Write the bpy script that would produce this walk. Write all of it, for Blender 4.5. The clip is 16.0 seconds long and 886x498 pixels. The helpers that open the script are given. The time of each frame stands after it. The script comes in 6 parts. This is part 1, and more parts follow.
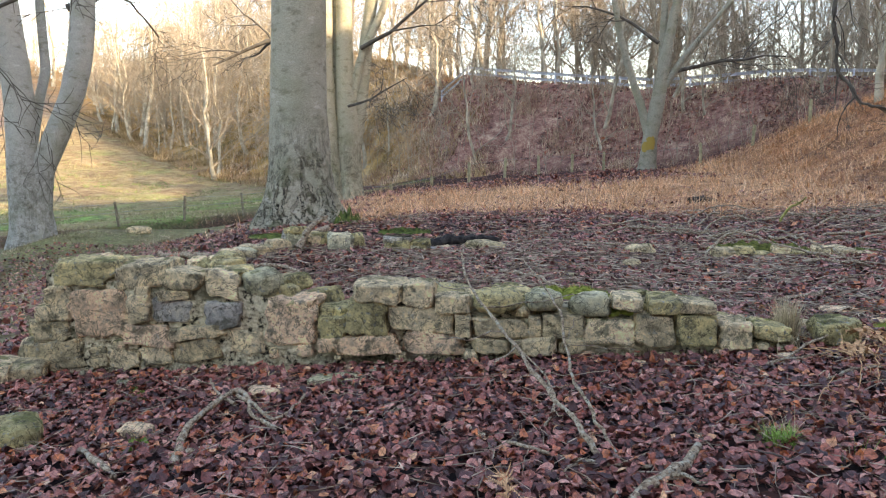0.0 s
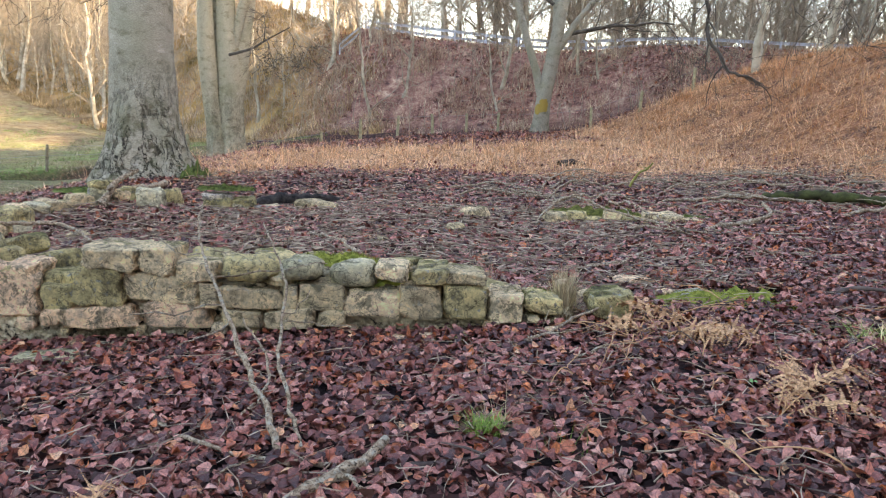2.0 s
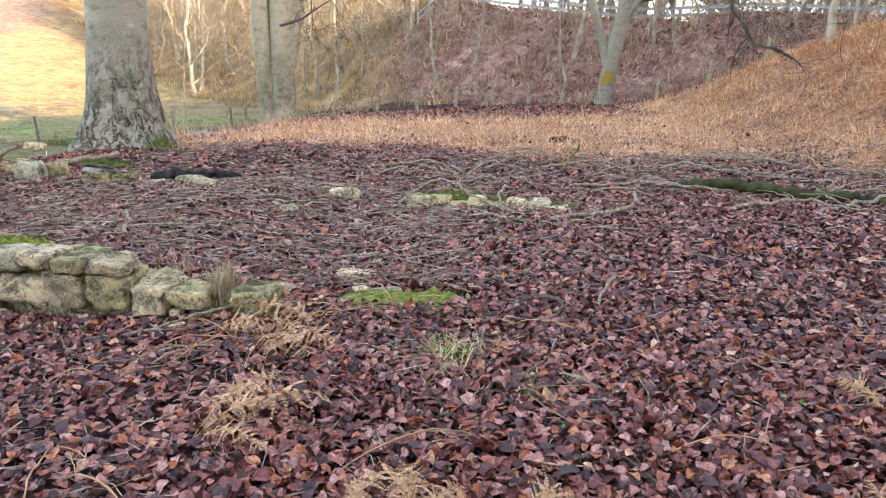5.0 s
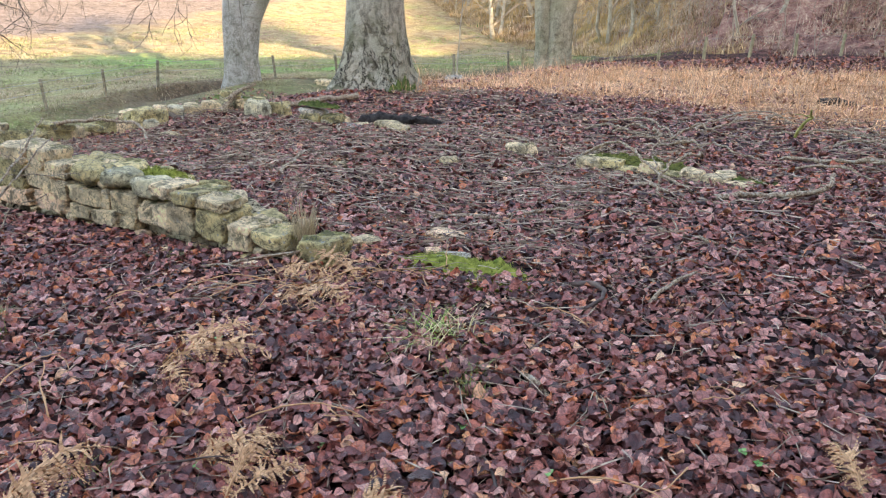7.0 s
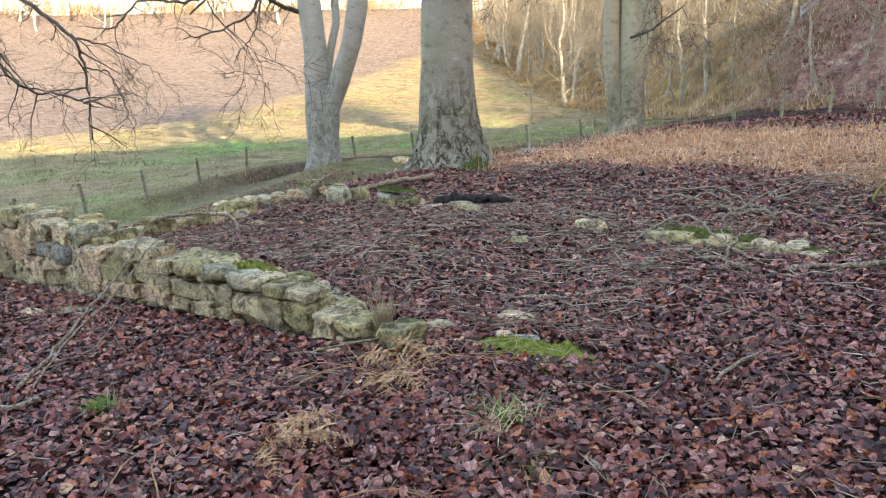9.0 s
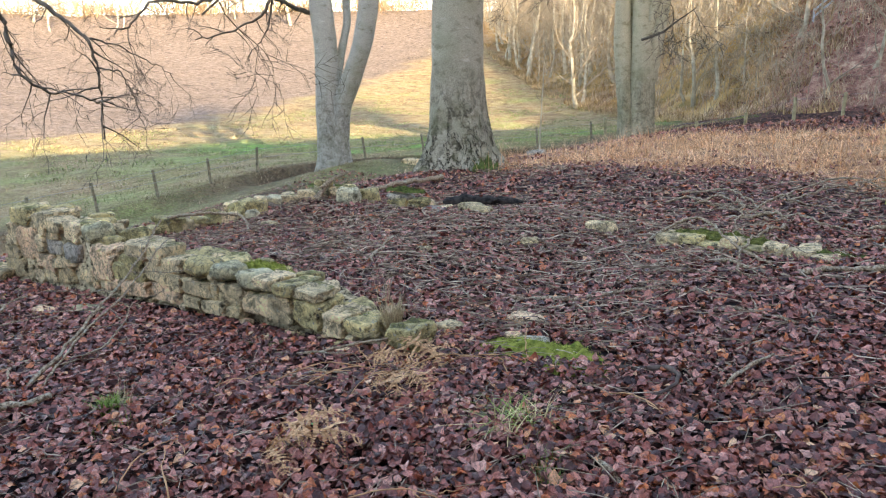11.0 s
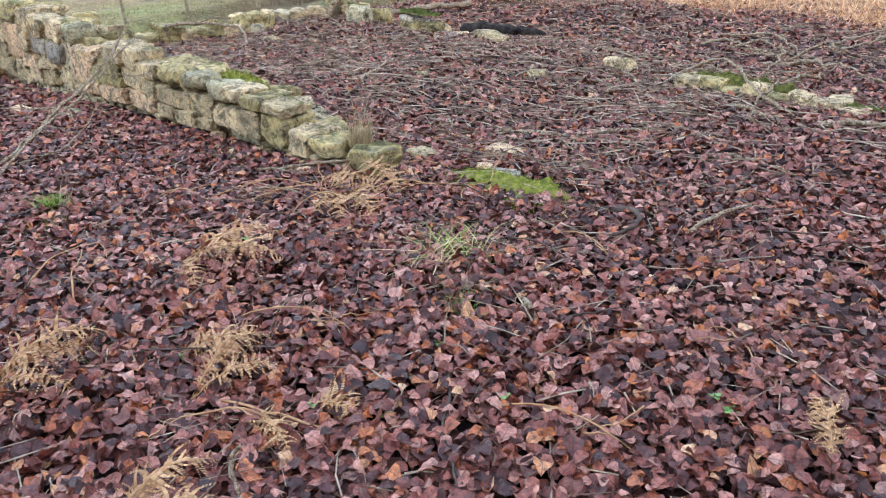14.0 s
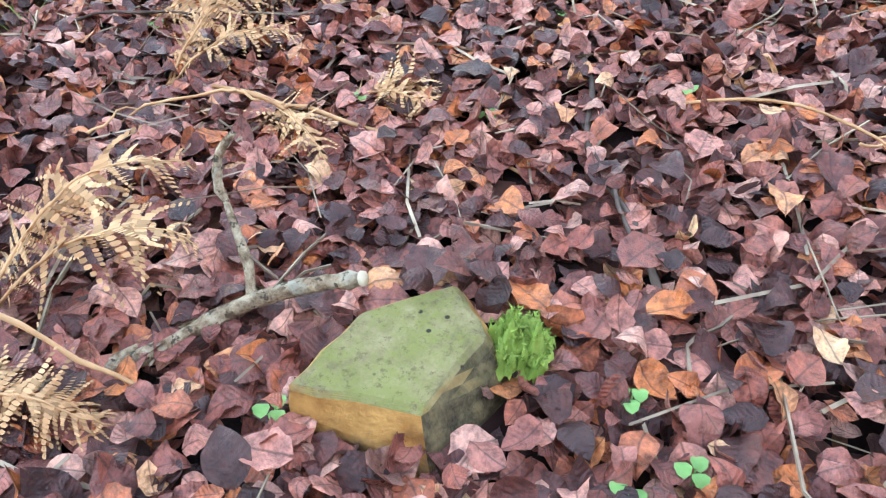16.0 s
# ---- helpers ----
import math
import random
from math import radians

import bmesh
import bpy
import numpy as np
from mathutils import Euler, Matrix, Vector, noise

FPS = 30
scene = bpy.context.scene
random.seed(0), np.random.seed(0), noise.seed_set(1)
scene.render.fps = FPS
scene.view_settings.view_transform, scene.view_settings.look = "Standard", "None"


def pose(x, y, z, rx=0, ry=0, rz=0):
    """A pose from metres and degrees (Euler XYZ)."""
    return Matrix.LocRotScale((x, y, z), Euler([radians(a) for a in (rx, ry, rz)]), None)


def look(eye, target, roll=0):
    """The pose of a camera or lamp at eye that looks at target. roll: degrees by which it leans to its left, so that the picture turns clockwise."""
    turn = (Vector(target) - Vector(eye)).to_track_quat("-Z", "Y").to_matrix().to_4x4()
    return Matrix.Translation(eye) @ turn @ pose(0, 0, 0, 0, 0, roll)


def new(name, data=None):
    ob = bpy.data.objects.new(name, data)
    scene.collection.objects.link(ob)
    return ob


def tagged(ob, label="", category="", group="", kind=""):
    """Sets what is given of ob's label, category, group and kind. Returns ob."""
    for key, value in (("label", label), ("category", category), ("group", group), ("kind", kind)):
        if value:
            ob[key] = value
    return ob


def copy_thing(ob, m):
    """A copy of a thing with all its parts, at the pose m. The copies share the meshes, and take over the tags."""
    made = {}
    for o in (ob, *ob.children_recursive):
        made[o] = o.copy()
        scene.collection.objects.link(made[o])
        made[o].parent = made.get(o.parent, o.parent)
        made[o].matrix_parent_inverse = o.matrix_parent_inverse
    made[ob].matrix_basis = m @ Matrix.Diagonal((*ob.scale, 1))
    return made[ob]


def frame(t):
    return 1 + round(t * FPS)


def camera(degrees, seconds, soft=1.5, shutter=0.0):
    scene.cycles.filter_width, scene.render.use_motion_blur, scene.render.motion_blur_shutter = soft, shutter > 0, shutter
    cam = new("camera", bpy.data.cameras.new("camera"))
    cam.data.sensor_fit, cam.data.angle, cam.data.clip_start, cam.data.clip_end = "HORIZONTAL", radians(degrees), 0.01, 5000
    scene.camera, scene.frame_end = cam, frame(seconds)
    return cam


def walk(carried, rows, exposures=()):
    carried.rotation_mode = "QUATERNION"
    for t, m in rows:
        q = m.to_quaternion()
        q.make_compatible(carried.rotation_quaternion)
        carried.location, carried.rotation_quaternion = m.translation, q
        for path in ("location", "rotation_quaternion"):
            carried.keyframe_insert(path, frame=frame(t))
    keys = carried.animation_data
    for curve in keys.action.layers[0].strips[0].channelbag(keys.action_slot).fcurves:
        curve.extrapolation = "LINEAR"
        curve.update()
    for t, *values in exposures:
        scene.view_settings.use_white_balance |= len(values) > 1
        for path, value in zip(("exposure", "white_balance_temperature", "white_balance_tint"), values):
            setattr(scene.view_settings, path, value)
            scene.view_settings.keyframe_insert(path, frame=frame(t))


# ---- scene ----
cam = camera(61.5, 16.0, soft=1.15)
PATH = [
    (0, (0.592, 0.128, 1.347), (0.445, 2.102, 1.059), -0.6),
    (0.5, (0.657, 0.211, 1.336), (0.561, 2.181, 1.009), 0.1),
    (1, (0.881, 0.362, 1.328), (0.831, 2.329, 0.969), 0.1),
    (1.5, (1.162, 0.448, 1.358), (1.197, 2.411, 0.979), 0.6),
    (2, (1.562, 0.634, 1.306), (1.656, 2.593, 0.911), 1.5),
    (2.5, (1.811, 0.724, 1.372), (1.985, 2.673, 0.957), 2.7),
    (3, (2.185, 0.733, 1.37), (2.353, 2.679, 0.943), 2.6),
    (3.5, (2.816, 0.747, 1.401), (2.938, 2.692, 0.951), 2.5),
    (4, (3.289, 0.824, 1.428), (3.342, 2.769, 0.965), 1.9),
    (4.2, (3.541, 0.873, 1.4), (3.547, 2.82, 0.942), 1.7),
    (6.3, (5.395, 1.287, 1.66), (4.758, 3.077, 1.035), 2.7),
    (6.5, (5.523, 1.392, 1.627), (4.803, 3.139, 0.973), 2.7),
    (7, (5.691, 1.562, 1.619), (4.783, 3.224, 0.977), 1.8),
    (7.5, (5.679, 1.588, 1.752), (4.679, 3.225, 1.185), 1.3),
    (8, (5.733, 1.542, 1.822), (4.693, 3.173, 1.316), 0.3),
    (8.5, (5.824, 1.452, 1.826), (4.738, 3.061, 1.347), -1.0),
    (9, (5.879, 1.387, 1.833), (4.763, 2.978, 1.362), -1.8),
    (9.5, (5.896, 1.363, 1.836), (4.762, 2.946, 1.382), -2.2),
    (12, (5.857, 1.43, 1.814), (4.745, 3.02, 1.329), -0.5),
    (12.5, (5.929, 1.479, 1.829), (4.878, 3.106, 1.331), 0.6),
    (13, (6.054, 1.633, 1.822), (5.048, 3.26, 1.24), 1.6),
    (13.5, (6.128, 1.85, 1.695), (5.069, 3.386, 0.974), 1.9),
    (14, (6.112, 1.904, 1.621), (4.97, 3.301, 0.758), 1.4),
    (14.5, (6.135, 1.96, 1.543), (4.961, 3.215, 0.519), 0.5),
    (15, (5.972, 2.022, 1.381), (4.865, 3.185, 0.188), 0.0),
    (15.5, (5.715, 2.119, 1.166), (4.694, 3.227, -0.149), 0.8),
    (16, (5.505, 2.335, 0.863), (4.53, 3.436, -0.493), 2.0),
]
walk(cam, [(t, look(eye, target, roll)) for t, eye, target, roll in PATH],
     exposures=[(0, 2.27, 8050, 19), (1.5, 2.52, 8250, 21), (3.5, 2.75, 8550, 24), (4.2, 2.87, 8550, 24), (6.5, 2.82, 8450, 22), (7.5, 2.69, 8250, 19), (9, 2.45, 8050, 16), (12.5, 2.49, 8050, 17), (13.5, 2.77, 8550, 21), (14.5, 3.26, 9150, 23), (15, 3.51, 9450, 22), (16, 3.61, 8750, 14)])

# ---- world, sun ----
SUN_EL, SUN_AZ = radians(21), math.atan2(0.85, -0.5)  # azimuth measured from +y towards +x
world = bpy.data.worlds.new("sky")
scene.world = world
world.use_nodes = True
wn = world.node_tree.nodes
sky = wn.new("ShaderNodeTexSky")
sky.sky_type, sky.sun_disc = "NISHITA", False
sky.sun_elevation, sky.sun_rotation = SUN_EL, SUN_AZ
sky.air_density, sky.dust_density, sky.ozone_density = 1.0, 0.8, 1.6
wn["Background"].inputs[1].default_value = 0.15
world.node_tree.links.new(sky.outputs[0], wn["Background"].inputs[0])
sun = new("sun", bpy.data.lights.new("sun", "SUN"))
sun.data.energy, sun.data.angle, sun.data.color = 2.7, radians(0.6), (1.0, 0.88, 0.70)
to_sun = Vector((math.sin(SUN_AZ) * math.cos(SUN_EL), math.cos(SUN_AZ) * math.cos(SUN_EL), math.sin(SUN_EL)))
sun.matrix_world = look(to_sun * 100, (0, 0, 0))


# ---- materials ----
class Mat:
    """A node material with short ways to add nodes."""

    def __init__(self, name, rough=0.8, spec=0.4):
        self.m = bpy.data.materials.new(name)
        self.m.use_nodes = True
        self.t = self.m.node_tree
        self.b = self.t.nodes["Principled BSDF"]
        self.b.inputs["Roughness"].default_value = rough
        self.b.inputs["Specular IOR Level"].default_value = spec

    def node(self, kind, props=(), **ins):
        n = self.t.nodes.new("ShaderNode" + kind)
        for k, v in dict(props).items():
            setattr(n, k, v)
        for k, v in ins.items():
            self.put(n.inputs[int(k[1:]) if k[0] == "i" and k[1:].isdigit() else k.replace("_", " ")], v)
        return n

    def put(self, socket, v):
        if isinstance(v, bpy.types.NodeSocket):
            self.t.links.new(v, socket)
        elif isinstance(v, tuple) and len(v) == 3 and socket.type == "RGBA":
            socket.default_value = (*v, 1)
        else:
            socket.default_value = v

    def pos(self):
        return self.node("NewGeometry").outputs["Position"]

    def local(self):
        return self.node("TexCoord").outputs["Object"]

    def noise(self, scale, detail=4, vec=None, rough=0.55, dist=0.0):
        n = self.node("TexNoise", Scale=scale, Detail=detail, Roughness=rough, Distortion=dist)
        self.put(n.inputs["Vector"], vec or self.pos())
        return n.outputs["Fac"]

    def voronoi(self, scale, out="Color", vec=None, feature="F1"):
        n = self.node("TexVoronoi", {"feature": feature}, Scale=scale)
        self.put(n.inputs["Vector"], vec or self.pos())
        return n.outputs[out]

    def ramp(self, fac, stops):
        n = self.node("ValToRGB", Fac=fac)
        e = n.color_ramp.elements
        while len(e) < len(stops):
            e.new(0.5)
        for s, (p, c) in zip(e, stops):
            s.position, s.color = p, (*c, 1) if isinstance(c, tuple) else (c, c, c, 1)
        return n.outputs["Color"]

    def mix(self, fac, a, b, blend="MIX"):
        n = self.node("Mix", {"data_type": "RGBA", "blend_type": blend})
        self.put(n.inputs[0], fac), self.put(n.inputs[6], a), self.put(n.inputs[7], b)
        return n.outputs[2]

    def math(self, op, a, b=0.0):
        return self.node("Math", {"operation": op}, i0=a, i1=b).outputs[0]

    def up(self):
        s = self.node("SeparateXYZ", Vector=self.node("NewGeometry").outputs["Normal"])
        return s.outputs["Z"]

    def color(self, c):
        self.put(self.b.inputs["Base Color"], c)
        return self

    def rough(self, c):
        self.put(self.b.inputs["Roughness"], c)
        return self

    def bump(self, h, dist=0.01, strength=0.6):
        n = self.node("Bump", Height=h, Distance=dist, Strength=strength)
        self.put(self.b.inputs["Normal"], n.outputs[0])
        return self


def leaf_material(name="beech_leaf_litter"):
    m = Mat(name, 0.42, 0.6)
    r = m.node("NewGeometry").outputs["Random Per Island"]
    c = m.ramp(r, [(0.0, (0.040, 0.013, 0.012)), (0.20, (0.12, 0.034, 0.028)), (0.40, (0.31, 0.095, 0.070)), (0.56, (0.54, 0.22, 0.165)),
                   (0.66, (0.64, 0.33, 0.25)), (0.70, (0.06, 0.019, 0.017)), (0.85, (0.38, 0.105, 0.070)), (0.96, (0.60, 0.18, 0.055)), (1.0, (0.78, 0.48, 0.27))])
    c = m.mix(0.8, c, m.ramp(m.noise(55, 5, rough=0.7), [(0.34, (0.30, 0.24, 0.25)), (0.5, (1.0, 0.95, 0.95)), (0.64, (1.6, 1.5, 1.4))]), "MULTIPLY")
    tc = m.node("SeparateXYZ", Vector=m.node("TexCoord").outputs["UV"])
    rib = m.math("ABSOLUTE", m.math("SUBTRACT", tc.outputs["X"], 0.5))
    c = m.mix(m.ramp(rib, [(0.008, 0.6), (0.03, 0.0)]), c, (0.05, 0.022, 0.018))
    m.color(c).rough(m.ramp(m.noise(30, 2), [(0.3, 0.25), (0.7, 0.6)]))
    uv = m.node("TexCoord").outputs["UV"]
    s = m.node("SeparateXYZ", Vector=uv)
    fold = m.math("ABSOLUTE", m.math("SUBTRACT", s.outputs["X"], 0.5))
    vein = m.math("SINE", m.math("MULTIPLY", m.math("SUBTRACT", s.outputs["Y"], m.math("MULTIPLY", fold, 0.8)), 44.0))
    m.bump(m.math("ADD", m.math("MULTIPLY", vein, 0.035), m.noise(34, 6, rough=0.7)), 0.010, 1.0)
    return m.m


def ground_material():
    m = Mat("ground_cover", 0.85, 0.25)
    zone = m.node("VertexColor", {"layer_name": "zone"})
    z = m.node("SeparateColor", Color=zone.outputs["Color"])
    litter = m.ramp(m.node("SeparateColor", Color=m.voronoi(11, "Color")).outputs[0],
                    [(0.0, (0.010, 0.006, 0.006)), (0.4, (0.030, 0.013, 0.012)), (0.65, (0.09, 0.038, 0.032)), (0.85, (0.16, 0.08, 0.07)), (1.0, (0.20, 0.08, 0.04))])
    litter = m.mix(0.5, litter, m.ramp(m.noise(1.1, 4), [(0.3, (0.6, 0.55, 0.55)), (0.7, (1.2, 1.15, 1.1))]), "MULTIPLY")
    g = m.ramp(m.noise(0.16, 5), [(0.34, (0.36, 0.29, 0.16)), (0.46, (0.22, 0.26, 0.09)), (0.56, (0.17, 0.36, 0.08))])
    g = m.mix(0.9, g, m.ramp(m.noise(2.0, 8, rough=0.8), [(0.36, (0.30, 0.25, 0.20)), (0.5, (0.95, 0.9, 0.85)), (0.62, (1.6, 1.5, 1.4))]), "MULTIPLY")
    straw = m.ramp(m.noise(1.1, 7, rough=0.75), [(0.3, (0.13, 0.085, 0.05)), (0.48, (0.32, 0.24, 0.13)), (0.62, (0.42, 0.365, 0.21)), (0.75, (0.30, 0.31, 0.14))])
    g = m.mix(m.ramp(z.outputs[2], [(0, 0.0), (1, 1.0)]), g, straw)
    g = m.mix(0.8, g, m.ramp(m.noise(9, 7, rough=0.75), [(0.34, (0.4, 0.34, 0.28)), (0.66, (1.45, 1.4, 1.35))]), "MULTIPLY")
    rows = m.node("TexWave", {"wave_type": "BANDS", "bands_direction": "Y"}, Scale=0.42, Distortion=3.0, Detail=3.0, Vector=m.pos())
    soil = m.mix(0.95, (0.205, 0.168, 0.135), m.ramp(m.noise(1.6, 10, rough=0.98), [(0.42, (0.25, 0.21, 0.19)), (0.57, (1.6, 1.55, 1.5))]), "MULTIPLY")
    soil = m.mix(0.25, soil, m.ramp(rows.outputs["Fac"], [(0, (0.75, 0.72, 0.7)), (1, (1.25, 1.25, 1.25))]), "MULTIPLY")
    bank = m.ramp(m.noise(1.6, 9, rough=0.85), [(0.36, (0.07, 0.035, 0.028)), (0.48, (0.32, 0.16, 0.125)), (0.56, (0.46, 0.28, 0.20)), (0.66, (0.74, 0.60, 0.42))])
    bed = m.node("SeparateColor", Color=m.node("VertexColor", {"layer_name": "bed"}).outputs["Color"])
    rust = m.ramp(m.noise(7, 7, rough=0.8), [(0.34, (0.14, 0.055, 0.025)), (0.5, (0.46, 0.21, 0.10)), (0.66, (0.74, 0.43, 0.25))])
    litter = m.mix(m.math("MULTIPLY", bed.outputs[0], m.ramp(m.noise(1.5, 6, rough=0.8), [(0.38, 0.15), (0.56, 1.0)])), litter, rust)
    c = m.mix(z.outputs[0], litter, g)
    c = m.mix(z.outputs[1], c, soil)
    b = m.node("VertexColor", {"layer_name": "bank"})
    s = m.node("SeparateColor", Color=b.outputs["Color"])
    c = m.mix(s.outputs[0], c, bank)
    warm = m.ramp(m.noise(0.35, 5), [(0.35, (0.20, 0.16, 0.06)), (0.5, (0.50, 0.31, 0.11)), (0.68, (0.62, 0.46, 0.23))])
    c = m.mix(s.outputs[1], c, warm)
    earth = m.ramp(m.noise(3, 5), [(0.35, (0.03, 0.022, 0.014)), (0.6, (0.10, 0.07, 0.045))])
    c = m.mix(s.outputs[2], c, earth)
    m.color(c)
    m.bump(m.math("ADD", m.voronoi(11, "Distance"), m.noise(7, 5)), 0.06, 0.8)
    return m.m


def stone_material(name, a, b, moss=0.35, lichen=0.5):
    m = Mat(name, 0.88, 0.3)
    p = m.pos()
    rnd = m.node("ObjectInfo").outputs["Random"]
    base = m.mix(rnd, a, b)
    base = m.mix(0.8, base, m.ramp(m.noise(9, 6, rough=0.7), [(0.3, (0.45, 0.41, 0.34)), (0.46, (1.3, 1.24, 1.12)), (0.64, (2.2, 2.05, 1.75))]), "MULTIPLY")
    base = m.mix(0.7, base, m.ramp(m.noise(38, 7, rough=0.8), [(0.34, (0.42, 0.39, 0.34)), (0.46, (1.0, 1.0, 1.0)), (0.62, (1.5, 1.46, 1.36))]), "MULTIPLY")
    base = m.mix(m.ramp(m.noise(26, 4), [(0.60, 0.0), (0.67, lichen)]), base, (0.42, 0.44, 0.38))
    base = m.mix(m.ramp(m.noise(4.5, 4), [(0.54, 0.0), (0.72, lichen * 0.6)]), base, (0.42, 0.34, 0.15))
    f = m.math("ADD", m.math("MULTIPLY", m.up(), 0.30), m.noise(5, 5, rough=0.65))
    mossc = m.ramp(m.noise(50, 3), [(0.3, (0.045, 0.05, 0.012)), (0.7, (0.22, 0.23, 0.055))])
    base = m.mix(m.ramp(f, [(0.93 - moss * 0.28, 0.0), (1.0 - moss * 0.28, 0.8)]), base, mossc)
    base = m.mix(m.ramp(m.noise(6.5, 7, rough=0.75), [(0.53, 0.0), (0.60, 0.7)]), base, (0.085, 0.078, 0.04))
    seam = m.math("ABSOLUTE", m.math("SUBTRACT", m.noise(5.5, 7, rough=0.65, dist=0.8), 0.5))
    base = m.mix(m.ramp(seam, [(0.004, 0.75), (0.016, 0.0)]), base, (0.05, 0.045, 0.03))
    pit = m.noise(16, 6, rough=0.8)
    base = m.mix(m.ramp(pit, [(0.30, 0.85), (0.40, 0.0)]), base, (0.045, 0.038, 0.028))
    m.color(base)
    lay = m.node("Mapping", Vector=p, Scale=(1.0, 1.0, 5.0)).outputs[0]
    m.bump(m.math("ADD", m.noise(34, 9, rough=0.78), m.math("MULTIPLY", m.noise(7, 6, lay, 0.65, 0.6), 0.35)), 0.03, 1.0)
    return m.m


def mortar_material():
    m = Mat("lime_mortar", 0.95, 0.15)
    c = m.ramp(m.noise(14, 8, rough=0.75), [(0.41, (0.035, 0.03, 0.018)), (0.47, (0.64, 0.53, 0.33)), (0.60, (0.90, 0.78, 0.52))])
    c = m.mix(m.ramp(m.noise(3.2, 5), [(0.56, 0.0), (0.64, 0.75)]), c, (0.07, 0.068, 0.03))
    m.color(c).bump(m.math("ADD", m.noise(45, 8, rough=0.8), m.voronoi(38, "Distance")), 0.03, 0.9)
    return m.m


def bark_material(name, pale, dark, tint, moss=0.3, crack=0.0, algae=None):
    m = Mat(name, 0.8, 0.25)
    p = m.pos()
    flat = m.node("Mapping", Vector=p, Scale=(1.0, 1.0, 3.5)).outputs[0]
    tall = m.node("Mapping", Vector=p, Scale=(1.0, 1.0, 0.35)).outputs[0]
    mild = m.node("Mapping", Vector=p, Scale=(1.0, 1.0, 1.8)).outputs[0]
    c = m.ramp(m.noise(3.0, 7, mild, 0.68), [(0.30, dark), (0.46, pale), (0.60, pale), (0.74, tint)])
    c = m.mix(0.55, c, m.ramp(m.noise(30, 6, flat, 0.72), [(0.38, (0.45, 0.44, 0.42)), (0.5, (1.0, 1.0, 1.0)), (0.62, (1.45, 1.44, 1.38))]), "MULTIPLY")
    c = m.mix(m.ramp(m.noise(1.3, 3), [(0.5, 0.0), (0.68, 0.35)]), c, (0.20, 0.21, 0.10))
    z = m.node("SeparateXYZ", Vector=p).outputs["Z"]
    low = m.node("MapRange", Value=z, From_Min=2.2, From_Max=0.3).outputs[0]
    warp = m.node("VectorMath", {"operation": "ADD"}, i0=tall, i1=m.node("VectorMath", {"operation": "SCALE"}, i0=m.node("TexNoise", Vector=p, Scale=3.0, Detail=3.0).outputs["Color"], Scale=0.35).outputs[0]).outputs[0]
    crk = m.math("ABSOLUTE", m.math("SUBTRACT", m.noise(3.2, 6, warp, 0.62, 1.5), 0.5))
    cm = m.math("MULTIPLY", m.ramp(crk, [(0.008, 1.0), (0.026, 0.0)]), m.math("MULTIPLY", low, crack))
    c = m.mix(cm, c, (0.045, 0.04, 0.028))
    c = m.mix(m.math("MULTIPLY", m.ramp(m.noise(5, 6, rough=0.7), [(0.40, 1.0), (0.47, 0.0)]), m.math("MULTIPLY", low, crack * 0.75)), c, (0.09, 0.075, 0.045))
    c = m.mix(m.math("MULTIPLY", m.ramp(m.noise(3.5, 5), [(0.52, 0.0), (0.64, 1.0)]), m.math("MULTIPLY", low, moss)), c, (0.085, 0.10, 0.035))
    if algae:
        d = m.node("VectorMath", {"operation": "DISTANCE"}, i0=p, i1=algae).outputs["Value"]
        f = m.math("ADD", d, m.math("MULTIPLY", m.noise(3, 4), 1.2))
        c = m.mix(m.ramp(f, [(0.95, 0.85), (1.0, 0.0)]), c, (0.42, 0.27, 0.035))
    m.color(c)
    h = m.math("ADD", m.noise(22, 6, flat, 0.6), m.math("MULTIPLY", m.math("MULTIPLY", m.math("MINIMUM", crk, 0.05), low), 40.0 * crack))
    m.bump(h, 0.03, 0.8)
    return m.m


def plain(name, c1, c2, scale=8, rough=0.8, bump=0.01, island=False, spec=0.3):
    m = Mat(name, rough, spec)
    c = m.ramp(m.noise(scale, 5), [(0.35, c1), (0.65, c2)])
    if island:
        r = m.node("NewGeometry").outputs["Random Per Island"]
        c = m.mix(0.8, c, m.ramp(r, [(0, (0.5, 0.48, 0.45)), (1, (1.5, 1.5, 1.5))]), "MULTIPLY")
    m.color(c)
    if bump:
        m.bump(m.noise(scale * 5, 5), bump, 0.7)
    return m.m


LEAF = leaf_material()
GROUND = ground_material()
STONES = [
    stone_material("sandstone_grey", (0.37, 0.31, 0.20), (0.64, 0.53, 0.36)),
    stone_material("sandstone_mossy", (0.30, 0.27, 0.14), (0.50, 0.43, 0.24), 0.45, 0.9),
    stone_material("sandstone_pink", (0.52, 0.37, 0.25), (0.68, 0.51, 0.36), 0.0, 0.45),
    stone_material("rounded_pale_stone", (0.36, 0.35, 0.24), (0.52, 0.50, 0.38), 0.25, 0.8),
    stone_material("blue_whinstone", (0.22, 0.23, 0.24), (0.42, 0.40, 0.35), 0.0, 0.5),
]
MORTAR = mortar_material()
BARK = bark_material("beech_bark", (0.46, 0.43, 0.32), (0.22, 0.20, 0.13), (0.68, 0.65, 0.54), 0.6, 1.0)
BARK_PALE = bark_material("pale_beech_bark", (0.50, 0.46, 0.32), (0.24, 0.21, 0.12), (0.66, 0.62, 0.48), 0.3, 0.5)
BARK_WHITE = bark_material("whitish_beech_bark", (0.48, 0.48, 0.42), (0.24, 0.23, 0.18), (0.74, 0.75, 0.70), 0.3, 0.45)
BARK_FAR = plain("woodland_bark", (0.30, 0.265, 0.19), (0.62, 0.57, 0.43), 2, 0.85, 0)
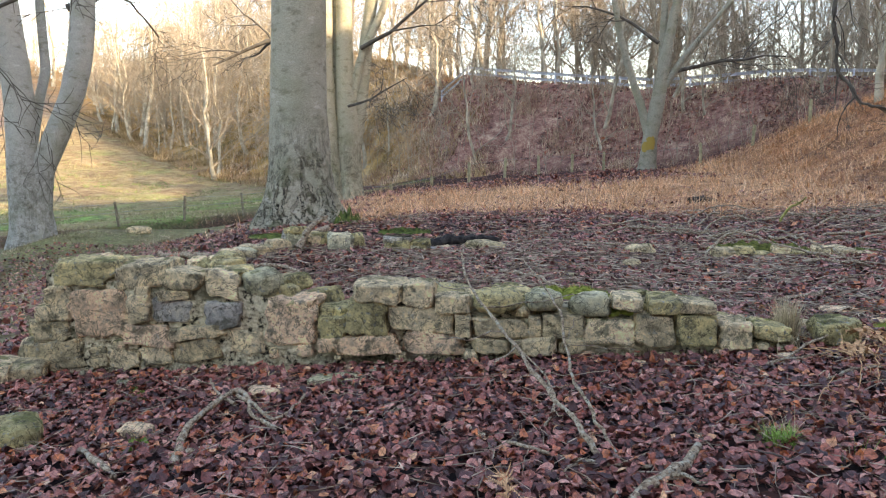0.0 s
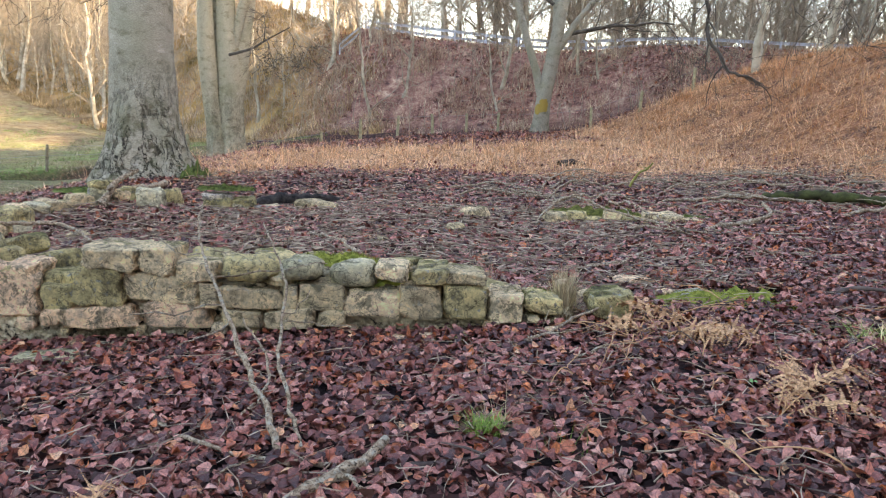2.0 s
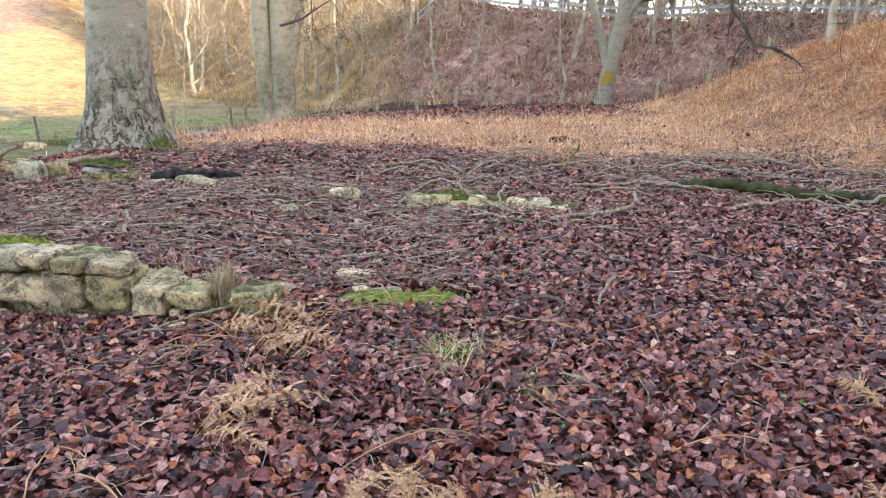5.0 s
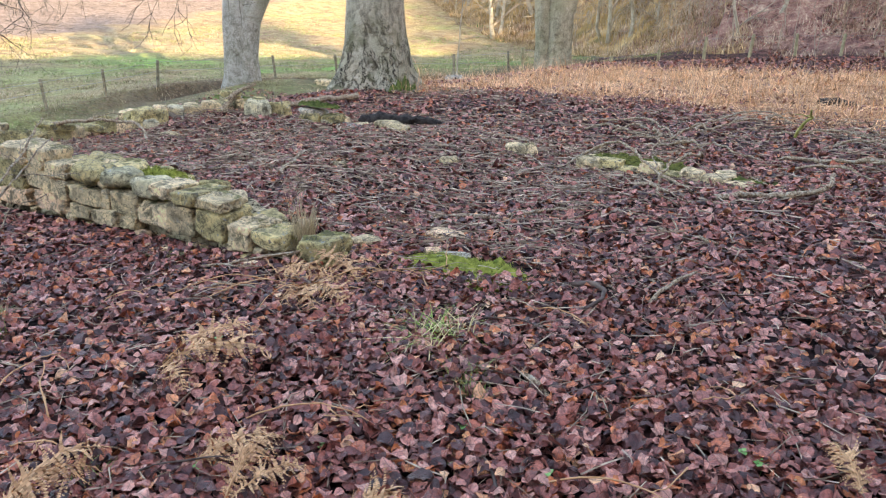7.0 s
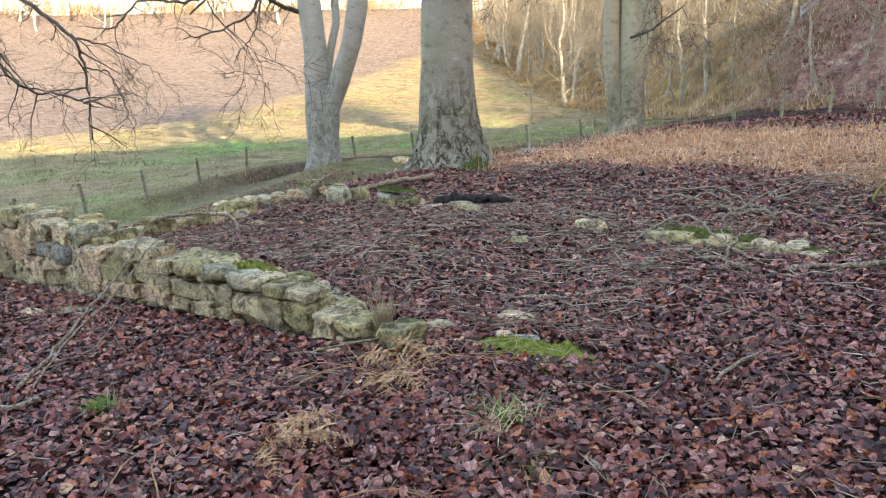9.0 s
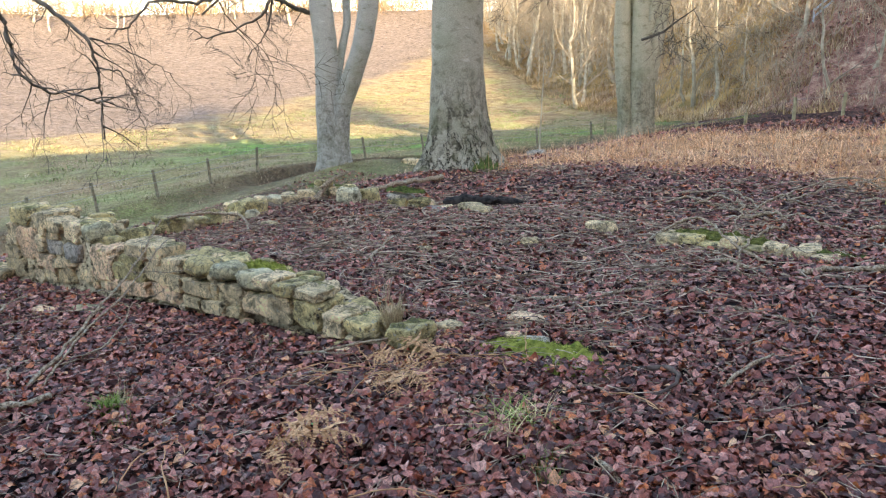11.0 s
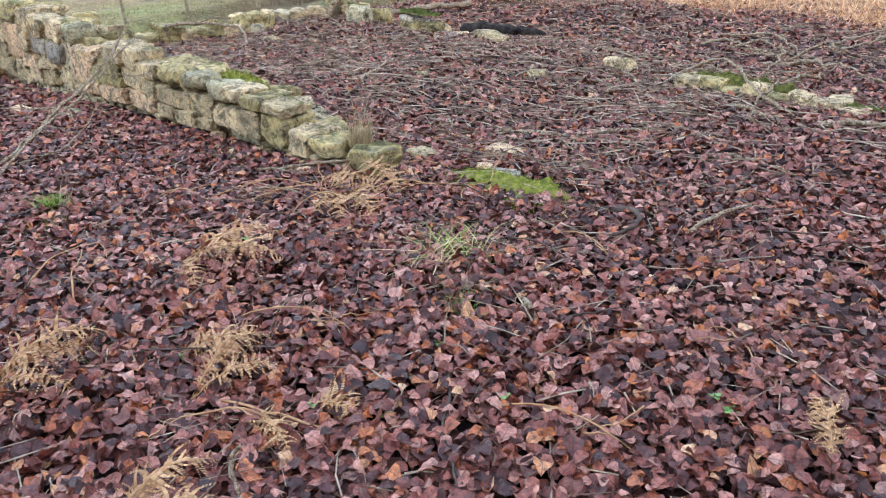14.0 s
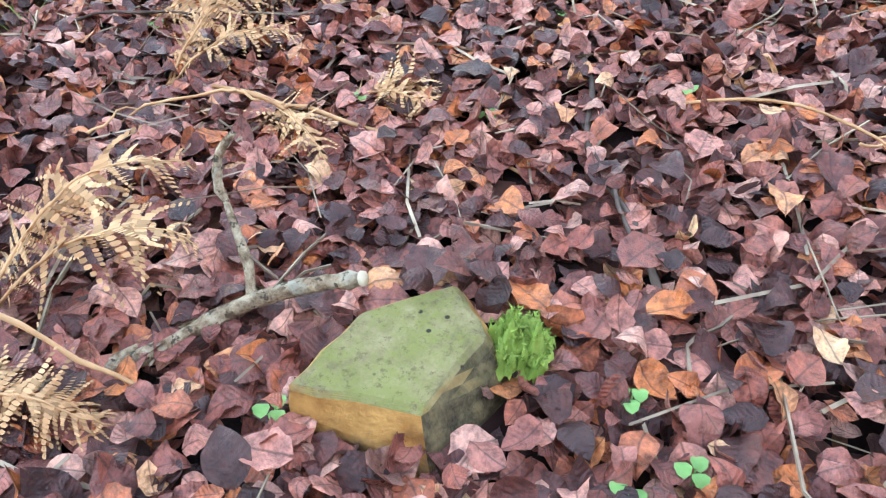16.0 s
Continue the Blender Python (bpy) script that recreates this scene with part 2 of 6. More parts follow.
TWIG_FAR = plain("woodland_twigs", (0.30, 0.25, 0.18), (0.52, 0.44, 0.32), 2, 0.85, 0)
TWIG_DARK = plain("beech_twigs", (0.075, 0.065, 0.052), (0.16, 0.145, 0.115), 5, 0.85, 0)
def lichened_stick():
    m = Mat("lichened_stick", 0.85, 0.25)
    c = m.ramp(m.noise(45, 6, rough=0.7), [(0.36, (0.14, 0.09, 0.055)), (0.5, (0.38, 0.28, 0.18)), (0.64, (0.60, 0.50, 0.35))])
    c = m.mix(m.ramp(m.noise(28, 4), [(0.54, 0.0), (0.62, 0.7)]), c, (0.46, 0.45, 0.35))
    c = m.mix(m.ramp(m.noise(75, 3), [(0.58, 0.0), (0.64, 0.9)]), c, (0.06, 0.05, 0.035))
    m.color(c).bump(m.noise(90, 6, rough=0.7), 0.010, 1.0)
    return m.m


STICK = lichened_stick()
STICK_DARK = plain("dark_stick", (0.05, 0.035, 0.028), (0.15, 0.11, 0.09), 16, 0.8, 0.004)
STICK_GREY = plain("grey_twig_litter", (0.14, 0.09, 0.065), (0.52, 0.42, 0.30), 9, 0.8, 0, True)
CUT = plain("fresh_cut_wood", (0.6, 0.5, 0.34), (0.75, 0.68, 0.52), 40, 0.7, 0)
BRACKEN = plain("dead_bracken", (0.62, 0.30, 0.13), (0.96, 0.64, 0.38), 1.1, 0.75, 0, True)
FERN = plain("dry_fern_frond", (0.44, 0.23, 0.11), (0.66, 0.40, 0.21), 14, 0.75, 0, True)
STRAW = plain("yellow_straw_blades", (0.50, 0.40, 0.17), (0.74, 0.62, 0.34), 9, 0.7, 0, True)
DRYGRASS = plain("bleached_dry_grass", (0.40, 0.31, 0.18), (0.60, 0.50, 0.32), 9, 0.75, 0, True)
GRASS = plain("green_grass_blades", (0.10, 0.20, 0.035), (0.26, 0.38, 0.10), 12, 0.6, 0, True)
MOSS = plain("bright_moss", (0.12, 0.155, 0.022), (0.36, 0.38, 0.075), 22, 0.9, 0.01, True)
MOSS_DARK = plain("dull_moss", (0.05, 0.075, 0.018), (0.16, 0.20, 0.05), 18, 0.9, 0.01, True)
MOSS_OLIVE = plain("olive_moss", (0.07, 0.085, 0.02), (0.26, 0.27, 0.07), 16, 0.9, 0.01, True)
FRESH = plain("fresh_moss", (0.13, 0.23, 0.035), (0.30, 0.44, 0.10), 30, 0.7, 0.004, True)
CLOVER = plain("seedling_leaf", (0.13, 0.33, 0.09), (0.25, 0.48, 0.16), 30, 0.5, 0, False)
POST = plain("weathered_fence_post", (0.13, 0.115, 0.075), (0.30, 0.27, 0.18), 9, 0.85, 0.004)
WIRE = plain("fence_wire", (0.25, 0.24, 0.22), (0.35, 0.34, 0.32), 5, 0.5, 0)
RAIL = plain("galvanised_rail", (0.50, 0.54, 0.58), (0.66, 0.70, 0.74), 3, 0.45, 0)
CHAR = plain("charred_wood", (0.012, 0.011, 0.010), (0.07, 0.06, 0.05), 14, 0.85, 0.02)


# ---- mesh helpers ----
def thing(name, label, category, at=(0, 0, 0), group="", kind=""):
    ob = new(name)
    ob.location = at
    return tagged(ob, label, category, group, kind)


def mesh_of(name, V, F, mat, smooth=True, uv=None):
    me = bpy.data.meshes.new(name)
    V = np.asarray(V, dtype=np.float32).reshape(-1, 3)
    if isinstance(F, np.ndarray):
        n, k = F.shape
        me.vertices.add(len(V)), me.loops.add(n * k), me.polygons.add(n)
        me.vertices.foreach_set("co", V.ravel())
        me.loops.foreach_set("vertex_index", F.ravel().astype(np.int32))
        me.polygons.foreach_set("loop_start", np.arange(0, n * k, k, dtype=np.int32))
        if uv is not None:
            me.uv_layers.new(name="uv").data.foreach_set("uv", np.asarray(uv, dtype=np.float32)[F.ravel()].ravel())
        me.update(calc_edges=True)
    else:
        me.from_pydata(V.tolist(), [], F)
    me.polygons.foreach_set("use_smooth", np.full(len(me.polygons), smooth))
    me.materials.append(mat)
    me.update()
    return me


def part(name, me, parent, label="", at=(0, 0, 0), kind=""):
    ob = new(name, me)
    ob.parent, ob.location = parent, at
    return tagged(ob, label, kind=kind)


class Tubes:
    """Collects tapering tubes into one mesh."""

    def __init__(self):
        self.V, self.F, self.n = [], [], 0

    def add(self, pts, rad, sides=5, bumpy=0.0, rng=None, cap=True):
        pts, rad = np.asarray(pts, float), np.asarray(rad, float)
        d = np.gradient(pts, axis=0)
        d /= np.linalg.norm(d, axis=1)[:, None] + 1e-9
        ref = np.array((0, 0, 1.0)) if abs(d[0][2]) < 0.8 else np.array((1.0, 0, 0))
        a = np.cross(d, ref)
        a /= np.linalg.norm(a, axis=1)[:, None] + 1e-9
        b = np.cross(d, a)
        th = np.arange(sides) * 2 * np.pi / sides
        r = rad[:, None, None] * np.ones((len(pts), sides, 1))
        if bumpy:
            r = r * (1 + bumpy * rng.standard_normal((len(pts), sides, 1)))
        ring = pts[:, None, :] + r * (np.cos(th)[None, :, None] * a[:, None, :] + np.sin(th)[None, :, None] * b[:, None, :])
        self.V.append(ring.reshape(-1, 3))
        k = len(pts)
        i = np.arange(k - 1)[:, None] * sides
        j = np.arange(sides)[None, :]
        j2 = (j + 1) % sides
        q = np.stack([i + j, i + j2, i + sides + j2, i + sides + j], -1).reshape(-1, 4) + self.n
        self.F.append(q)
        self.n += k * sides
        if cap and sides >= 5:
            for e in (0, k - 1):
                self.V.append(pts[e][None])
                c = self.n
                self.n += 1
                first = c - k * sides if e == 0 else c - 1 - sides
                jj = np.arange(sides)
                self.F.append(np.stack([np.full(sides, c), first + jj, first + (jj + 1) % sides, np.full(sides, c)], -1))

    def mesh(self, name, mat):
        V, F = np.concatenate(self.V), np.concatenate(self.F)
        tri = F[:, 0] == F[:, 3]
        faces = [tuple(f[:3]) if t else tuple(f) for f, t in zip(F.tolist(), tri)] if tri.any() else F
        return mesh_of(name, V, faces, mat)


def bent(p0, p1, n, wander, rng, lift=0.0):
    """A wandering line of n points from p0 to p1."""
    p0, p1 = np.array(p0, float), np.array(p1, float)
    s = np.linspace(0, 1, n)[:, None]
    off = np.cumsum(rng.standard_normal((n, 3)), axis=0)
    off -= off[0] + (off[-1] - off[0]) * s
    out = p0 + (p1 - p0) * s + off * wander
    out[:, 2] += lift * np.sin(np.pi * s[:, 0])
    return out


def limb(T, p, d, L, r, depth, rng, kids=4, droop=0.0, sides=(8, 6, 5, 4, 3, 3), level=0, rise=0.0, rmin=0.006):
    """A limb with its side branches."""
    n = 6 if depth > 2 else 4 if depth > 0 else 3
    pts, q, v = [np.array(p, float)], np.array(p, float), np.array(d, float)
    v /= np.linalg.norm(v)
    for i in range(n):
        v = v + rng.standard_normal(3) * 0.17 + np.array((0, 0, rise - droop))
        v /= np.linalg.norm(v)
        q = q + v * L / n
        pts.append(q)
    pts = np.array(pts)
    s = np.linspace(0, 1, n + 1)
    rad = np.maximum(r * (1 - 0.72 * s), rmin * 0.5)
    T.add(pts, rad, sides[min(level, 5)], cap=False)
    if depth > 0:
        for k in range(kids):
            f = 0.25 + 0.75 * (k + rng.random()) / kids
            i = min(int(f * n), n - 1)
            u = f * n - i
            start = pts[i] * (1 - u) + pts[i + 1] * u
            along = pts[i + 1] - pts[i]
            along /= np.linalg.norm(along)
            side = rng.standard_normal(3)
            side -= along * side.dot(along)
            side /= np.linalg.norm(side)
            ang = rng.uniform(0.45, 1.05)
            nd = along * math.cos(ang) + side * math.sin(ang)
            limb(T, start, nd, L * rng.uniform(0.42, 0.68), max(rad[i] * 0.55, rmin), depth - 1, rng, kids, droop, sides, level + 1, rise, rmin)


def sst(x, a, b):
    t = np.clip((x - a) / (b - a), 0, 1)
    return t * t * (3 - 2 * t)


# ---- the lie of the land ----
def fence_distance(x, y):
    """Metres from the line of the burn-side fence; positive on the side of the ruin."""
    return np.minimum((x + 8.7) * 0.69 - (y - 33) * 0.72, x + 17.3)


def beyond_foot(x, y):
    """Metres behind the foot of the railway-like bank."""
    foot = np.where(x > -2, 44.5 - 0.28 * (x + 2), 44.5 - 1.05 * (x + 2))
    k = np.where(x > -2, 0.96, 0.69)
    return (y - foot) * k


def land(x, y):
    x, y = np.asarray(x, float), np.asarray(y, float)
    z = -0.04 + 0.045 * (np.clip(x, -3.5, 12) - 2) - 0.013 * np.clip(y, 0, 60)
    z = z + 0.05 * sst(x, 2.5, 4.5) * (1 - sst(y, 6, 9)) - 0.09 * (1 - sst(y, 2.7, 4.2)) * sst(x, 2.8, 4.5)
    z = z - 0.17 * np.clip(-3.5 - x, 0, 6) - 0.06 * np.clip(-12 - x, 0, 10)
    z = z - 0.07 * np.clip(22 - y, 0, 12) * sst(-x, 6, 15)
    z = z + 0.38 * np.exp(-((x + 13.3) ** 2 + (y - 21.3) ** 2) / 14)
    z = z + 0.20 * np.exp(-((x + 2.2) ** 2 / 2.2 + (y - 9.2) ** 2 / 0.5))
    z = z + 0.03 * np.exp(-((x - 5.09) ** 2 + (y - 2.77) ** 2) / 0.03)
    z = z + 0.17 * sst(y, 5.25, 5.8) * (1 - sst(y, 9.0, 13)) * sst(x, -3.6, -2.9) * (1 - sst(x, 0.8, 3.2))
    z = z + 0.20 * sst(y, 11, 14) * (1 - sst(y, 15, 22)) * sst(x, -9, -4) * (1 - sst(x, -1, 4))
    d = fence_distance(x, y)
    inland = 1 - sst(x, -3, 4) * 1.0
    z = z - 0.55 * np.exp(-((d - 1.2) / 0.8) ** 4) * (0.1 + 0.9 * sst(y, 19, 22)) * np.clip(inland + 0.15, 0, 1) * (1 - sst(y, 44, 50))
    z = z - 0.35 * sst(d, 0.3, 1.2) * (1 - sst(d, 3.0, 5.2)) * (1 - sst(x, -3, 4)) * (1 - sst(y, 44, 50)) * sst(-x, -4, 8)
    q = np.clip(-d - 15, 0, 89)
    far = 1 - sst(x, -8, 6)
    z = z + (0.0019 * q * q) * far
    s = np.clip((x - 9) / 9, 0, 1)
    z = z + 3.4 * s * s * (3 - 2 * s) * sst(y, 7, 17) * (1 - 0.4 * sst(y, 30, 44))
    e = beyond_foot(x, y)
    top = np.where(x > -2, 6.35 - 0.14 * x, 6.4 - 0.42 * (x + 2))
    top = np.clip(top, 1.6, 22)
    bank = top * sst(e, -0.8, top * 1.45)
    z = np.maximum(z, 0) * 0 + z * (1 - sst(e, 0, 12)) + bank + sst(e, 0, 12) * -0.8
    # Unseen rise to the right, added to keep the sun off the near ground.
    r = x * 0.85 - y * 0.5
    z = z + 28.5 * sst(r, 18, 38)
    return z


def land_at(x, y):
    return float(land(x, y)) + 0.02 * noise.noise(Vector((x * 0.9, y * 0.9, 0))) + 0.012 * noise.noise(Vector((x * 3, y * 3, 5)))


def bracken_share(x, y):
    """How thickly dead bracken covers the ground, 0 to 1."""
    wob = np.sin(x * 0.7) * 0.8 + np.sin(x * 1.9 + y) * 0.5
    near = 14.5 - 0.1 * (x - 2) + wob
    far = 27 + 0.35 * np.clip(x - 5, 0, 20)
    band = sst(y, near - 0.6, near + 1.8) * (1 - sst(y, far - 2, far + 3)) * sst(x, -7, -2.5 + 0.15 * (y - 14))
    slope = sst(x, 8, 10.5) * sst(y, 10.5 + wob * 0.5, 13) * (1 - sst(y, 34, 40))
    return np.maximum(band * 0.8, slope)


def build_ground():
    def steps(a, b, fine, lo, hi, grow):
        pts = list(np.arange(a, b, fine))
        s, p = fine, a
        left = []
        while p > lo:
            s = min(s * grow, 14)
            p -= s
            left.append(p)
        s, p = fine, pts[-1]
        right = []
        while p < hi:
            s = min(s * grow, 14)
            p += s
            right.append(p)
        return np.array(left[::-1] + pts + right)

    xs, ys = steps(-4, 9, 0.09, -420, 420, 1.045), steps(1.5, 12, 0.09, -300, 520, 1.04)
    X, Y = np.meshgrid(xs, ys)
    Z = land(X, Y)
    fine = np.array([0.02 * noise.noise(Vector((x * 0.9, y * 0.9, 0))) + 0.012 * noise.noise(Vector((x * 3, y * 3, 5))) for x, y in zip(X.ravel(), Y.ravel())]).reshape(X.shape)
    away = np.hypot(X - 2, Y - 6)
    rough = np.array([noise.noise(Vector((x * 0.35, y * 0.35, 9))) for x, y in zip(X.ravel(), Y.ravel())]).reshape(X.shape)
    Z = Z + fine + rough * 0.30 * sst(away, 22, 45)
    V = np.stack([X, Y, Z], -1).reshape(-1, 3)
    ny, nx = X.shape
    i = (np.arange(ny - 1)[:, None] * nx + np.arange(nx - 1)[None, :]).ravel()
    F = np.stack([i, i + 1, i + nx + 1, i + nx], -1)
    me = mesh_of("ground", V, F, GROUND)
    x, y = V[:, 0], V[:, 1]
    d, e = fence_distance(x, y), beyond_foot(x, y)
    wob = np.array([noise.noise(Vector((a * 0.3, b * 0.3, 3))) for a, b in zip(x, y)])
    grass = np.clip((-d + 1.0 + wob * 2) / 1.5, 0, 1) * (1 - sst(e, -2, 3)) * (1 - sst(x, -13, -8))
    edge = 0.75 * sst(-x, 4.2, 7.5) * (1 - sst(y, 22, 30)) + sst(-x, 2.6, 3.6) * (1 - sst(y, 9, 13)) * 0.8
    grass = np.maximum(grass, np.clip(edge * 0.8 + wob * 0.6 * edge, 0, 1))
    plough = sst(-(x + 0.19 * (y - 22)) - 45 + wob * 1.5, -0.6, 0.6) * (1 - sst(e, -4, 0))
    straw = np.clip(sst(-d, 8, 24) + wob * 0.6, 0, 1)
    straw = np.maximum(straw, edge * 0.8)
    zone = np.stack([grass, plough, straw, np.ones_like(x)], -1)
    hill = sst(e, -1.5, 1.5)
    warm = hill * (1 - sst(x, -9, -2))
    ditch = np.clip(np.exp(-((d - 1.3) / 1.0) ** 4) * (1 - sst(x, -3, 4)) * 1.1 + wob * 0.5, 0, 1) * (0.05 + 0.95 * sst(y, 18.5, 21.5)) * (1 - hill)
    bank = np.stack([hill, warm, ditch, np.ones_like(x)], -1)
    bed = np.clip(bracken_share(x, y) * 1.2 + wob * 0.3, 0, 1) * (bracken_share(x, y) > 0.03)
    bed = np.stack([bed, bed, bed, np.ones_like(x)], -1)
    for name, data in (("zone", zone), ("bank", bank), ("bed", bed)):
        a = me.color_attributes.new(name, "FLOAT_COLOR", "POINT")
        a.data.foreach_set("color", data.astype(np.float32).ravel())
    ob = new("ground", me)
    return tagged(ob, "sloping woodland ground under reddish leaf litter, grass field beyond", "ground", kind="structure")


ground = build_ground()
rng = np.random.default_rng(7)


# ---- great beeches ----
def trunk_mesh(name, mat, lat, stems, base, z0, sides=44, flare=1.0, seed=1, knots=()):
    """Stems as rows (lateral, depth, height, radius); lat is the lateral direction on the ground."""
    lat = np.array((*lat, 0.0))
    dep = np.array((-lat[1], lat[0], 0))
    V, F, n = [], [], 0
    ends = []
    for stem in stems:
        st = np.array(stem, float)
        hs = np.arange(st[0, 2], st[-1, 2], 0.09)
        L, D, R = (np.interp(hs, st[:, 2], st[:, k]) for k in (0, 1, 3))
        for _ in range(3):
            for A in (L, D, R):
                A[1:-1] = (A[:-2] + A[1:-1] * 2 + A[2:]) / 4
        th = np.arange(sides) * 2 * np.pi / sides
        for l, dd, h, r in zip(L, D, hs, R):
            for t in th:
                low = math.exp(-max(h, 0) / 0.55) * flare
                rr = r * (1 + 0.10 * low * math.cos(5 * t + seed) + 0.06 * low * math.cos(9 * t + 2 * seed))
                q = Vector((math.cos(t) * 1.6, math.sin(t) * 1.6, h * 0.7 + seed * 9))
                low2 = math.exp(-max(h, 0) / 1.1) * flare
                rr *= 1 + 0.05 * noise.noise(q) + (0.02 + 0.05 * low2) * noise.noise(q * 2.6) + 0.045 * low2 * noise.noise(Vector((q.x * 5, q.y * 5, q.z * 2.5)))
                p = np.array(base) + lat * (l + rr * math.cos(t)) + dep * (dd + rr * math.sin(t)) + np.array((0, 0, z0 + h))
                for kl, kh, kr in knots:
                    c = np.array(base) + lat * (kl) - dep * r + np.array((0, 0, z0 + kh))
                    g = np.linalg.norm(p - c) / kr
                    if g < 2:
                        p = p - dep * kr * 0.55 * math.exp(-g * g * 1.5)
                V.append(p)
        k = len(hs)
        i = (np.arange(k - 1)[:, None] * sides)
        j = np.arange(sides)[None, :]
        F.append(np.stack([i + j, i + (j + 1) % sides, i + sides + (j + 1) % sides, i + sides + j], -1).reshape(-1, 4) + n)
        n += k * sides
        v = np.array((L[-1] - L[-4], D[-1] - D[-4], hs[-1] - hs[-4]))
        v /= np.linalg.norm(v)
        ends.append((np.array(base) + lat * L[-1] + dep * D[-1] + np.array((0, 0, z0 + hs[-1])), lat * v[0] + dep * v[1] + np.array((0, 0, v[2])), R[-1]))
    return mesh_of(name, np.array(V), np.concatenate(F), mat), ends


def great_tree(label, lat, stems, base, z0, mat, seed, limbs=(), flare=1.0, knots=(), kids=4, depth=4, twig=None, hanging=()):
    """limbs: rows (lateral, depth, height, direction lateral, depth, up, length, radius)."""
    t = thing("beech_tree", label, "tree", (base[0], base[1], z0))
    off = (-base[0], -base[1], -z0)
    me, ends = trunk_mesh("trunk", mat, lat, stems, (*base, 0), z0, flare=flare, seed=seed, knots=knots)
    part("trunk", me, t, "", off)
    g = np.random.default_rng(seed)
    T = Tubes()
    for p, v, r in ends:
        for k in range(3):
            a = k * 2.1 + g.random()
            dv = v + 0.55 * np.array((math.cos(a), math.sin(a), 0.1))
            limb(T, p - v * 0.25, dv, 6.5, r * 0.62, depth, g, kids, rise=0.05, rmin=0.010)
        limb(T, p - v * 0.25, v, 7, r * 0.9, depth, g, kids, rise=0.06, rmin=0.010)
    la, de = np.array((*lat, 0.0)), np.array((-lat[1], lat[0], 0.0))
    for l, dd, h, vl, vd, vu, L, r in limbs:
        p = np.array((*base, z0)) + la * l + de * dd + np.array((0, 0, h))
        limb(T, p, la * vl + de * vd + np.array((0, 0, vu)), L, r, depth - (1 if L > 7 else 0), g, kids, droop=0.055 if L > 7 else 0.03, rmin=0.010)
    for P, r in hanging:
        P = np.array(P, float)
        s = np.linspace(0, len(P) - 1, len(P) * 5)
        Q = np.stack([np.interp(s, np.arange(len(P)), P[:, k]) for k in range(3)], -1) + g.standard_normal((len(s), 3)) * 0.022
        T.add(Q, np.linspace(r, r * 0.25, len(s)), 6, 0.08, g, cap=False)
        for k in range(2, len(Q) - 1, 2):
            v = Q[k + 1] - Q[k - 1]
            v /= np.linalg.norm(v)
            w = v * 0.6 + g.standard_normal(3) * 0.7 + np.array((0, 0, -0.2))
            limb(T, Q[k], w, g.uniform(0.4, 1.3), r * 0.22 + 0.004, 2, g, 3, droop=0.10, sides=(4, 3, 3, 3, 3, 3), rmin=0.006)
    part("crown", T.mesh("crown", twig or TWIG_DARK), t, "bare spreading branches and fine twigs", off)
    return t


great_tree("tall smooth grey beech with a knotted mossy flared base", (0.98, -0.18),
           [[(0, 0, -0.5, 1.05), (0, 0, 0.0, 0.95), (0, 0, 0.25, 0.80), (0.0, 0, 0.6, 0.70), (-0.02, 0, 1.1, 0.635), (0, 0, 2.2, 0.56), (0.1, 0, 4.5, 0.52), (0.25, 0, 8.5, 0.47), (0.3, 0, 11, 0.42)]],
           (-3.35, 14.9), -0.25, BARK, 2, [(0.2, 0.3, 6.2, 1, -0.2, 0.35, 5.5, 0.13), (0.2, 0, 7.0, -1, 0, 0.4, 6.0, 0.14), (-0.2, -0.3, 5.6, -0.9, -0.3, 0.1, 6, 0.08)],
           1.6, [(0.05, 1.15, 0.17), (-0.1, 0.8, 0.2), (0.15, 2.8, 0.06), (-0.05, 0.45, 0.25)])
